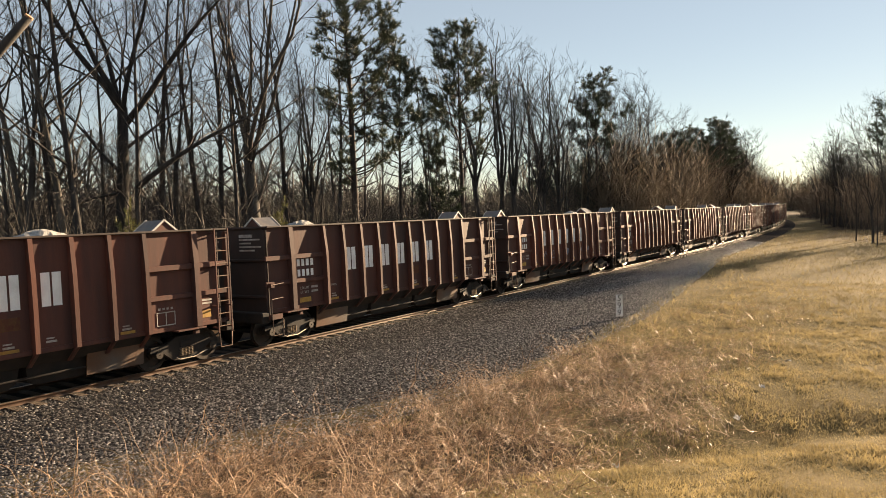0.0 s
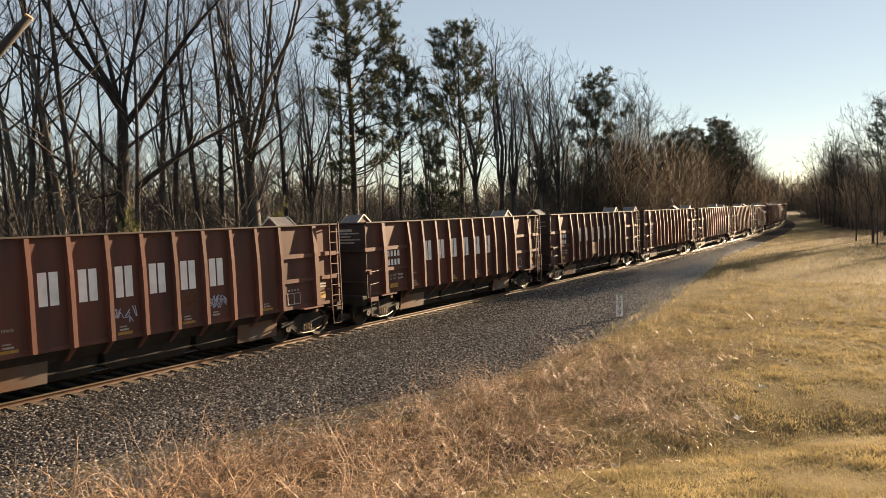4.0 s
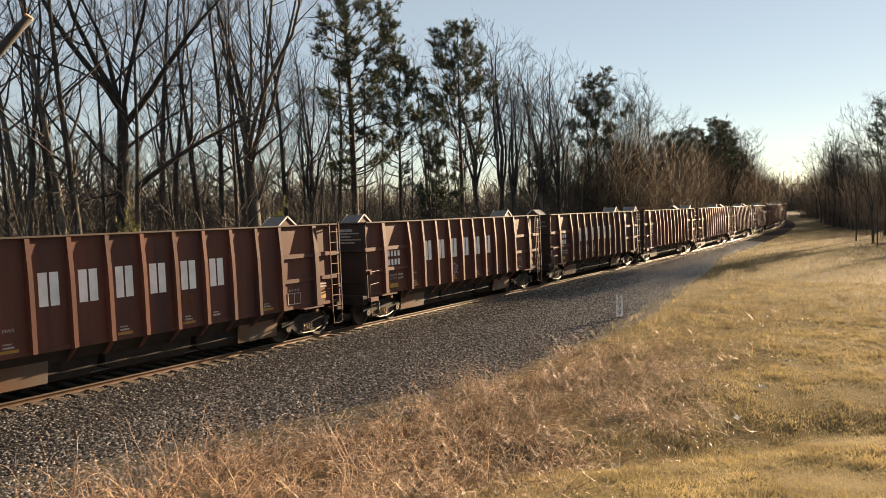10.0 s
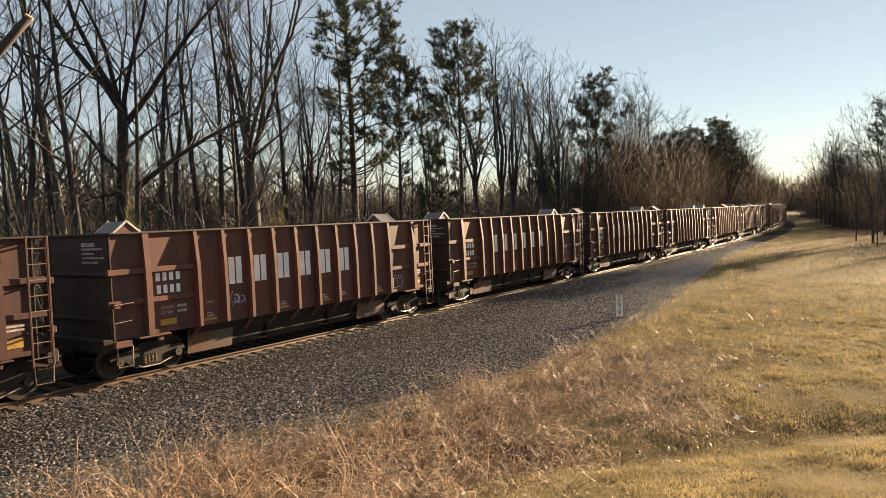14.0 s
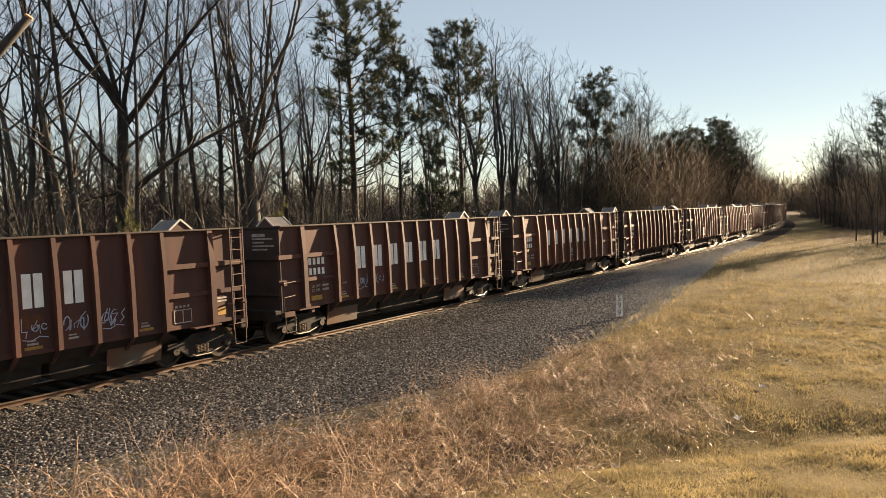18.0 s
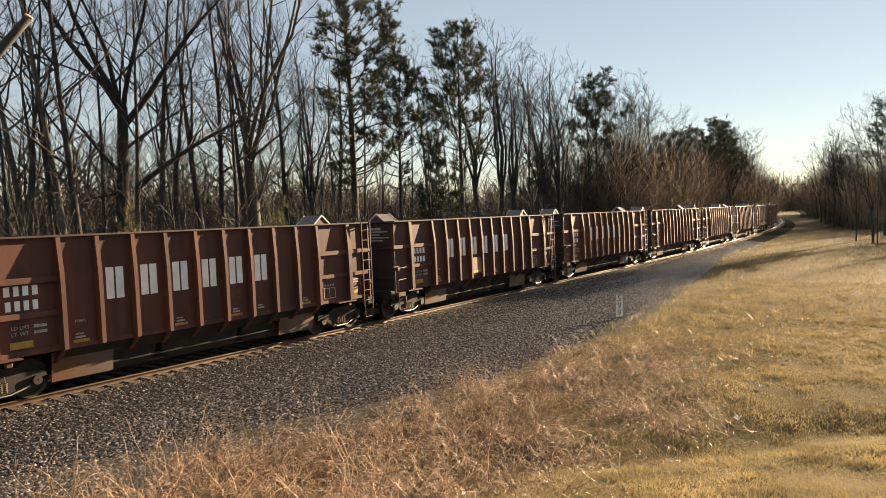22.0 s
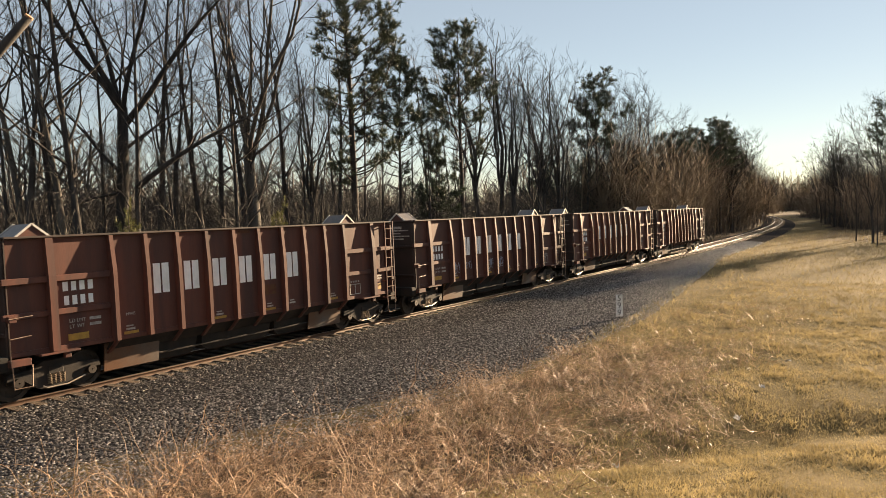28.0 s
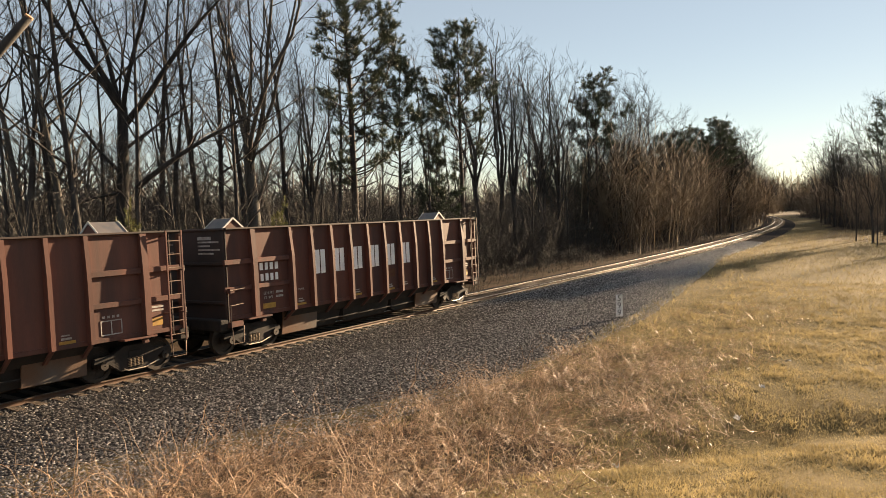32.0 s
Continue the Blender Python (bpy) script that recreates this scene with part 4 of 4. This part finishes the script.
# single trees that stand above the far woods
another(crowned, 127.0, 27.5, 0.4, 0.98)
another(small_pine, 126.0, 29.0, 1.4, 1.03)
another(small_pine, 116.0, 30.0, 2.4, 0.92)
another(crowned, 112.0, 5.1, 1.0, 1.02)
another(small_pine, 108.0, 4.4, 2.0, 0.94)
another(young, 86.0, 4.6, 2.2, 0.58)
another(maple, 93.0, 5.4, 0.2, 0.60)
another(young, 98.0, 7.4, 4.2, 0.75)
another(maple, 102.0, 4.4, 1.2, 0.72)
another(maple, 152.0, 15.0, 2.0, 1.0)
for k in range(10):
    a, d = radians(4.0 + 0.27 * k), 138 + 4.5 * k + rng.uniform(-6, 6)
    another(rng.choice([maple, forked, maple, young]), d * math.cos(a), d * math.sin(a), rng.uniform(0, 6.3), rng.uniform(0.86, 0.98))
for k in range(40):
    a, d = radians(rng.uniform(9.3, 11.8)), rng.uniform(280, 430)
    far_tree(leafless, d * math.cos(a), d * math.sin(a), 0.75, 0.95)
# where the line bends out of sight
for k in range(30):
    a, d = radians(rng.uniform(3.5, 12.5)), rng.uniform(450, 540)
    far_tree([maple, slim, small_pine], d * math.cos(a), d * math.sin(a), 0.75, 0.95)


# ---- thicket, brush, grass, stones: past counting ----
def scatter_mesh(name, base_v, base_f, places, turns, scales, mat, tilt=None):
    """Many turned and scaled copies of one small shape in one mesh."""
    n, k = len(places), len(base_v)
    c, s = np.cos(turns), np.sin(turns)
    x = base_v[None, :, 0] * scales[:, None, 0]
    y = base_v[None, :, 1] * scales[:, None, 0]
    z = base_v[None, :, 2] * scales[:, None, 1]
    if tilt is not None:
        x = x + z * tilt[:, None]
    v = np.stack([x * c[:, None] - y * s[:, None] + places[:, None, 0], x * s[:, None] + y * c[:, None] + places[:, None, 1], z + places[:, None, 2]], -1)
    f = base_f[None] + (np.arange(n) * k)[:, None, None]
    return np_mesh(name, v.reshape(-1, 3), f.reshape(-1, base_f.shape[1]), mat)


def shrub_base(seed, stems, height, thick, twigs=5):
    rng = random.Random(seed)
    g = Geo()
    for k in range(stems):
        a = rng.uniform(0, 6.3)
        b = bend_line(rng, (rng.gauss(0, 0.35), rng.gauss(0, 0.35), -0.1), (math.cos(a) * 0.4, math.sin(a) * 0.4, 1), height * rng.uniform(0.5, 1.0), 3, 0.16, 0.03)
        g.tube(b, [thick, thick * 0.75, thick * 0.5, thick * 0.3], 3, cap=False)
        for q in range(twigs):
            p, d = at_part(b, rng.uniform(0.2, 1))
            t = bend_line(rng, p, side_way(rng, d, rng.uniform(0.5, 1.1)), height * rng.uniform(0.14, 0.36), 1, 0.2, 0.02)
            g.tube(t, [thick * 0.5, thick * 0.22], 3, cap=False)
    return np.array(g.v), np.array(g.f)


R = np.random.default_rng(11)
tv, tf = shrub_base(4, 7, 3.2, 0.012, 9)
n = 1020
ss, oo = R.uniform(-8, 130, n), -R.uniform(7.6, 24, n)
x, y, _ = on_line(ss, oo)
thicket = new("thicket", scatter_mesh("thicket", tv, tf, np.stack([x, y, ground_z(x, y)], -1), R.uniform(0, 6.3, n), np.stack([R.uniform(0.9, 1.8, n), R.uniform(1.0, 2.1, n)], -1), M_THICKET))
tagged(thicket, "dense brown leafless thicket along the wood's edge", "undergrowth", kind="stuff")
n = 480
ss, oo = R.uniform(4, 150, n), -R.uniform(17, 60, n)
x, y, _ = on_line(ss, oo)
deep_thicket = new("deep_thicket", scatter_mesh("deep_thicket", tv, tf, np.stack([x, y, ground_z(x, y)], -1), R.uniform(0, 6.3, n), np.stack([R.uniform(1.5, 3.4, n), R.uniform(1.1, 3.3, n)], -1), M_THICKET))
tagged(deep_thicket, "brown leafless undergrowth deeper in the wood", "undergrowth", kind="stuff")
n = 360
ss, oo = R.uniform(-40, 260, n), -R.uniform(48, 140, n)
x, y, _ = on_line(ss, oo)
wv, wf = shrub_base(6, 12, 3.2, 0.06, 6)
distant = new("distant_woodland", scatter_mesh("distant_woodland", wv, wf, np.stack([x, y, ground_z(x, y)], -1), R.uniform(0, 6.3, n), np.stack([R.uniform(3, 6, n), R.uniform(2.3, 4.0, n)], -1), M_THICKET))
tagged(distant, "distant brown leafless woodland behind the trees", "woodland", kind="stuff")
n = 1300
ss = 72 + 340 * R.random(n) ** 1.3
oo = np.where(R.random(n) < 0.42, -R.uniform(5.2, 16, n), 10.5 + np.clip(150 - ss, 0, 60) * 0.15 + R.uniform(0, 18, n))
x, y, _ = on_line(ss, oo)
bearing, away = np.degrees(np.arctan2(y, x)), np.hypot(x, y)
keep = ((oo < 0) | (ss > 97)) & ~((away < 170) & (bearing > -0.8) & (bearing < 2.2)) & ~((away > 225) & (bearing > 7.3) & (bearing < 9.2))
x, y = x[keep], y[keep]
n = len(x)
fv, ff = shrub_base(8, 5, 3.2, 0.016, 12)
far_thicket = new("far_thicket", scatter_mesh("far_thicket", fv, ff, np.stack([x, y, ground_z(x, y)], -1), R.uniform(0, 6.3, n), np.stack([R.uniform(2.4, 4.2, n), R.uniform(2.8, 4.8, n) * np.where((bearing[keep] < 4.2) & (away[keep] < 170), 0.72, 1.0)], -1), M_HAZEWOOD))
tagged(far_thicket, "distant brown scrub and young growth beside the line", "undergrowth", kind="stuff")


# low scrub along both woods' edges
n = 640
ss, oo = R.uniform(24, 170, n), -R.uniform(3.6, 8.5, n)
ss[380:], oo[380:] = R.uniform(96, 250, 260), R.uniform(8.8, 14, 260)
oo[380:] += np.clip(150 - ss[380:], 0, 60) * 0.14
x, y, _ = on_line(ss, oo)
lv, lf = shrub_base(23, 5, 1.5, 0.007, 7)
bank_scrub = new("bank_scrub", scatter_mesh("bank_scrub", lv, lf, np.stack([x, y, top_z(x, y)], -1), R.uniform(0, 6.3, n), np.stack([R.uniform(0.9, 1.9, n), R.uniform(0.5, 1.5, n) * np.where(oo > 0, 1.5, 1.0)], -1), M_THICKET))
tagged(bank_scrub, "low dead scrub along the edges of the woods", "undergrowth", kind="stuff")

# young growth that closes the wood beyond the first trees
n = 300
ss = R.uniform(48, 150, n)
x, y, _ = on_line(ss, -R.uniform(8.5, 26, n))
ev, ef = shrub_base(17, 7, 3.2, 0.013, 14)
tall_growth = np.clip((ss - 40) / 70, 0.25, 1.0) * R.uniform(1.5, 3.3, n)
young_wood = new("young_wood", scatter_mesh("young_wood", ev, ef, np.stack([x, y, ground_z(x, y)], -1), R.uniform(0, 6.3, n), np.stack([R.uniform(2.0, 3.4, n), tall_growth], -1), M_THICKET))
tagged(young_wood, "dense brown young growth closing the wood beside the line", "undergrowth", kind="stuff")

n = 150
a, d = np.radians(R.uniform(2.5, 13, n)), R.uniform(450, 560, n)
x, y = d * np.cos(a), d * np.sin(a)
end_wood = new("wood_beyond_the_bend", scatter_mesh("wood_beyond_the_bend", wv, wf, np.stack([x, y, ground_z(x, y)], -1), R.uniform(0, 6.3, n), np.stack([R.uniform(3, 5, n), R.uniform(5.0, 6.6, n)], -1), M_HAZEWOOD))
tagged(end_wood, "distant brown woodland where the line bends away", "woodland", kind="stuff")


def stem_mesh(name, places, lengths, mat, seed, thick, rise, droop, segs=4, wander=0.25):
    """Loose stems: three-sided tapered strands that rise, wander and droop."""
    r = np.random.default_rng(seed)
    n = len(places)
    a = r.uniform(0, 2 * np.pi, n)
    e = r.uniform(rise[0], rise[1], n)
    d = np.stack([np.cos(a) * np.cos(e), np.sin(a) * np.cos(e), np.sin(e)], -1)
    p = places.copy()
    fall = r.uniform(droop[0], droop[1], n)
    rings = []
    for i in range(segs + 1):
        w = (thick * (1 - 0.7 * i / segs))[:, None]
        side = np.stack([-d[:, 1], d[:, 0], np.zeros(n)], -1) + 1e-6
        side /= np.linalg.norm(side, axis=1, keepdims=True)
        up = np.cross(d, side)
        rings.append(np.stack([p + side * w, p - side * w * 0.5 + up * w * 0.87, p - side * w * 0.5 - up * w * 0.87], 1))
        p = p + d * (lengths / segs)[:, None]
        d = d + r.normal(0, wander, (n, 3))
        d[:, 2] -= fall
        d /= np.linalg.norm(d, axis=1, keepdims=True)
    v = np.concatenate(rings, 1)
    low = places[:, 2] + 0.015
    v[:, 3:, 2] = np.maximum(v[:, 3:, 2], low[:, None])
    f = []
    for i in range(segs):
        for j in range(3):
            f.append((i * 3 + j, i * 3 + (j + 1) % 3, i * 3 + 3 + (j + 1) % 3, i * 3 + 3 + j))
    f = np.array(f)[None] + (np.arange(n) * 3 * (segs + 1))[:, None, None]
    return np_mesh(name, v.reshape(-1, 3), f.reshape(-1, 4), mat)


def clumps(x, y):
    """Thicker and thinner places in the brush."""
    return 0.5 + 0.5 * np.sin(2.3 * x + 1.8 * np.sin(1.1 * y)) * np.sin(2.9 * y + 1.4 * np.sin(0.9 * x))


def brush_weight(x, y):
    """How thick the dry brush stands."""
    edge = 11.2 - 0.10 * np.clip(x - 4, 0, 12) + 0.5 * np.sin(x * 0.9) + 0.3 * np.sin(x * 2.3 + 1)
    inner = 3.6 + 0.5 * np.sin(x * 0.7) + 0.3 * np.sin(x * 1.9)
    w = np.clip((edge - y) / 0.8, 0, 1) * np.clip((y - inner) / 2.2, 0, 1)
    return w * np.clip((27 - x) / 9, 0.10, 1)


def picked(n, box, weight, seed):
    r = np.random.default_rng(seed)
    x, y = r.uniform(box[0], box[1], n), r.uniform(box[2], box[3], n)
    k = r.random(n) < weight(x, y)
    return x[k], y[k]


x, y = picked(52000, (1.5, 36, 2, 13), lambda x, y: brush_weight(x, y) * (0.45 + 0.95 * clumps(x, y)), 3)
z = top_z(x, y)
r = np.random.default_rng(4)
ln = r.uniform(0.3, 1.1, len(x)) * (0.6 + 0.7 * r.random(len(x)) ** 2) * (0.6 + 0.75 * clumps(x, y))
brush = new("dry_brush", stem_mesh("dry_brush", np.stack([x, y, z - 0.02], -1), ln, M_STRAW, 5, 0.0032 + 0.0068 * r.random(len(x)) ** 2, (0.1, 1.25), (0.0, 0.5), 5, 0.48))
tagged(brush, "tangled straw-brown dead brush beside the ballast", "dry brush", kind="stuff")


def vine_weight(x, y):
    edge = 11.2 - 0.10 * np.clip(x - 4, 0, 12) + 0.5 * np.sin(x * 0.9) + 0.3 * np.sin(x * 2.3 + 1)
    return np.clip(1 - np.abs(y - edge + 1.2) / 2.2, 0, 1) * np.clip((24 - x) / 8, 0, 1)


x, y = picked(6500, (2, 26, 3, 13), vine_weight, 41)
r = np.random.default_rng(42)
vines = new("dead_vines", stem_mesh("dead_vines", np.stack([x, y, top_z(x, y) - 0.02], -1), r.uniform(0.7, 1.7, len(x)), M_STRAW, 43, r.uniform(0.004, 0.0085, len(x)), (0.5, 1.4), (0.1, 0.42), 8, 0.2))
tagged(vines, "long pale dead vines arching out of the brush", "dry vines", kind="stuff")
x, y = picked(900, (2, 30, 3, 12.5), vine_weight, 44)
stalks = new("dry_stalks", stem_mesh("dry_stalks", np.stack([x, y, top_z(x, y) - 0.02], -1), r.uniform(0.6, 1.2, len(x)), M_STRAW, 45, r.uniform(0.0025, 0.004, len(x)), (1.2, 1.55), (0.0, 0.03), 4, 0.06))
tagged(stalks, "thin upright dry weed stalks", "dry weeds", kind="stuff")


def grass_weight(x, y):
    return np.clip((10.5 - y) / 1.5, 0, 1) * np.clip(1.15 - x / 40, 0.12, 1) * (1 - 0.9 * brush_weight(x, y))


def blade_mesh(name, places, lengths, widths, mat, seed):
    """Short blades, each one leaning leaf."""
    r = np.random.default_rng(seed)
    n = len(places)
    a, e = r.uniform(0, 2 * np.pi, n), r.uniform(0.15, 1.25, n)
    d = np.stack([np.cos(a) * np.cos(e), np.sin(a) * np.cos(e), np.sin(e)], -1) * lengths[:, None]
    b = r.uniform(0, 2 * np.pi, n)
    w = np.stack([np.cos(b), np.sin(b), np.zeros(n)], -1) * widths[:, None]
    v = np.stack([places - w, places + w, places + d], 1)
    return np_mesh(name, v.reshape(-1, 3), np.arange(3 * n).reshape(-1, 3), mat)


x, y = picked(1000000, (4, 48, -9, 11.5), grass_weight, 8)
z = top_z(x, y)
r = np.random.default_rng(9)
tussock = np.clip(np.sin(3.1 * x + 1.9 * np.sin(2.3 * y)) * np.sin(3.7 * y + 2.2 * np.sin(1.7 * x)), 0, 1) ** 2
ln = r.uniform(0.03, 0.10, len(x)) * (1 + 0.5 * np.sin(x * 1.7 + 2 * np.sin(y)) * np.sin(y * 1.3)) * (1 + 1.3 * tussock)
k = np.random.default_rng(31)
fx, fy = k.uniform(24, 135, 62000), k.uniform(-25, 20, 62000)
ok = line_off(fx, fy) > 8.2 * bed_narrowing(fx)
fx, fy = fx[ok], fy[ok]
tall = new("rank_grass", blade_mesh("rank_grass", np.stack([fx, fy, top_z(fx, fy) - 0.02], -1), k.uniform(0.12, 0.45, len(fx)), k.uniform(0.01, 0.03, len(fx)), M_GRASS, 12))
tagged(tall, "rank dry yellow grass towards the woods", "grass", kind="stuff")
grass = new("short_grass", blade_mesh("short_grass", np.stack([x, y, z - 0.01], -1), ln, r.uniform(0.004, 0.010, len(x)) * (1 + x / 30), M_GRASS, 10))
tagged(grass, "short dry yellow-green winter grass on the meadow", "grass", kind="stuff")

# ballast stones, near part of the bed
r = np.random.default_rng(21)
n = 145000
ss = 2 + 92 * r.random(n) ** 1.6
oo = r.uniform(0.95, 8.8, n) * bed_narrowing(ss)
x, y, _ = on_line(ss, oo)
z = top_z(x, y)
ov = np.array([(1, 0.1, 0), (-0.2, 0.9, 0.1), (-0.9, -0.3, -0.1), (0.3, -0.9, 0.15), (0.1, 0.1, 0.75)], float)
of = np.array([(0, 1, 4), (1, 2, 4), (2, 3, 4), (3, 0, 4)])
sc = r.uniform(0.013, 0.040, n) * (1 + np.clip(ss - 40, 0, 90) / 160)
stones = new("ballast_stones", scatter_mesh("ballast_stones", ov, of, np.stack([x, y, z + sc * 0.30], -1), r.uniform(0, 6.3, n), np.stack([sc, sc * r.uniform(0.7, 1.2, n)], -1), M_STONE, tilt=r.uniform(-0.6, 0.6, n)))
tagged(stones, "angular dark grey granite ballast stones", "ballast", kind="stuff")

# ---- the milepost ----
post = tagged(new("milepost"), "short white milepost with black figures beside the ballast", "milepost")
part("post", Geo().box((0, 0, 0.2), (0.06, 0.05, 1.0), bevel=0.008), M_GRIME, post)
part("plate", Geo().box((-0.042, 0, 0.56), (0.012, 0.27, 0.92), bevel=0.004), M_SIGN, post, "white enamelled plate")
for k, ch in enumerate("599"):
    cu = bpy.data.curves.new("figure", "FONT")
    cu.body, cu.size, cu.align_x, cu.align_y, cu.extrude = ch, 0.34, "CENTER", "CENTER", 0.002
    cu.materials.append(M_BLACK)
    tmp = bpy.data.objects.new("figure", cu)
    me = bpy.data.meshes.new_from_object(tmp)
    bpy.data.objects.remove(tmp)
    fig = part("figure", me, None, post, "black figure")
    fig.matrix_basis = Matrix.Translation((-0.051, 0, 0.86 - 0.30 * k)) @ Euler((radians(90), 0, radians(-90))).to_matrix().to_4x4()
post.matrix_basis = pose(29.8, 10.98, float(top_z(29.8, 10.98)), 0, 0, 21)

# ---- ties, the nearest as parts ----
tie_mesh = Geo().box((0, 0, -0.09), (0.23, 2.6, 0.17), bevel=0.015).mesh("tie", M_TIE)
for k in range(240):
    s = -6 + 0.5 * k
    px, py, h = on_line(s, rng.uniform(-0.04, 0.04))
    t = new("tie", tie_mesh)
    t.parent = track
    t.matrix_basis = Matrix.Translation((float(px), float(py), -0.185 + 0.09 - 0.0)) @ Matrix.Rotation(float(h) + rng.uniform(-0.015, 0.015), 4, "Z")
tb = Geo().box((0, 0, -0.09), (0.23, 2.6, 0.17))
ss = np.arange(114, 430, 0.5)
px, py, hh = on_line(ss, 0.0)
far_ties = part("far_ties", scatter_mesh("far_ties", np.array(tb.v), np.array(tb.f), np.stack([px, py, np.full_like(px, -0.095)], -1), hh, np.ones((len(ss), 2)), M_TIE), None, track, "distant wooden ties")
far_ties["kind"] = "stuff"


# ---- litter on the meadow ----
for k, (lx, ly, size) in enumerate(((16.6, 3.5, 0.13), (19.6, 3.55, 0.10), (23.4, 3.5, 0.11), (12.2, 4.6, 0.07))):
    r = random.Random(90 + k)
    g = Geo()
    for i in range(5):
        for j in range(4):
            g.v.append(((i / 4 - 0.5) * size * 1.6, (j / 3 - 0.5) * size, 0.03 + r.uniform(0, 0.09)))
    for i in range(4):
        for j in range(3):
            a = i * 4 + j
            g.f.append((a, a + 4, a + 5, a + 1))
    ob = new("paper_scrap", g.mesh("paper_scrap", M_PAPER))
    ob.modifiers.new("thickness", "SOLIDIFY").thickness = 0.004
    ob.matrix_basis = pose(lx, ly, float(top_z(lx, ly)), 0, 0, 40 * k)
    tagged(ob, "crumpled white paper scrap lying in dry grass", "litter")

# ---- marks that set single cars apart ----
for n, at in ((20, 0.58), (21, -0.6), (22, 0.4)):
    for ob in cars[n].children:
        if ob.name.startswith("stone_load"):
            ob.data = load_geo(random.Random(n), 0.70, 0.44, at).mesh("stone_load", M_LOAD)
for n, panels in ((13, (2, 3, 4)), (16, (7, 8)), (9, (2, 3)), (2, (1, 2, 4, 5)), (20, (2, 3, 5, 7, 8)), (10, (6, 7, 8)), (19, (4, 7)), (12, (2,)), (8, (5,)), (14, (4,))):
    for k in panels:
        part("sprayed_tag", scribble_geo(n * 17 + k, RIBS[k] + 0.16, 1.72, 0.66, 0.42), M_SPRAY, cars[n], "pale looped spray-paint scrawl")
for n in (6, 17):
    board = part("repair_patch", Geo().box((RIBS[4] + 0.5, -(SHEET + 0.066), 1.68), (0.82, 0.13, 0.72), bevel=0.01), M_ORANGE, cars[n], "tan primed box plate standing off the sheet")
    part("yellow_strip", Geo().box((RIBS[4] + 0.5, -(SHEET + 0.134), 1.41), (0.74, 0.006, 0.11)), M_YELLOW, board, "thin dirty yellow strip")


# ---- what moves ----
def motions():
    """The train rolls towards the left, each car along the line, its wheels turning."""
    times = [2.0 * k for k in range(17)]
    spin = [2 * k / 30 for k in range(481)]
    for n, car in enumerate(cars):
        walk(car, [(t, car_pose(car_corner(n, t) + CAR_L / 2)) for t in times])
        for ob in car.children_recursive:
            if ob.name.startswith("wheelset"):
                place = ob.location.copy()
                walk(ob, [(t, Matrix.Translation(place) @ Matrix.Rotation((car_corner(n, t) - car_corner(n, 0)) / WHEEL_R, 4, "Y")) for t in spin])


motions()
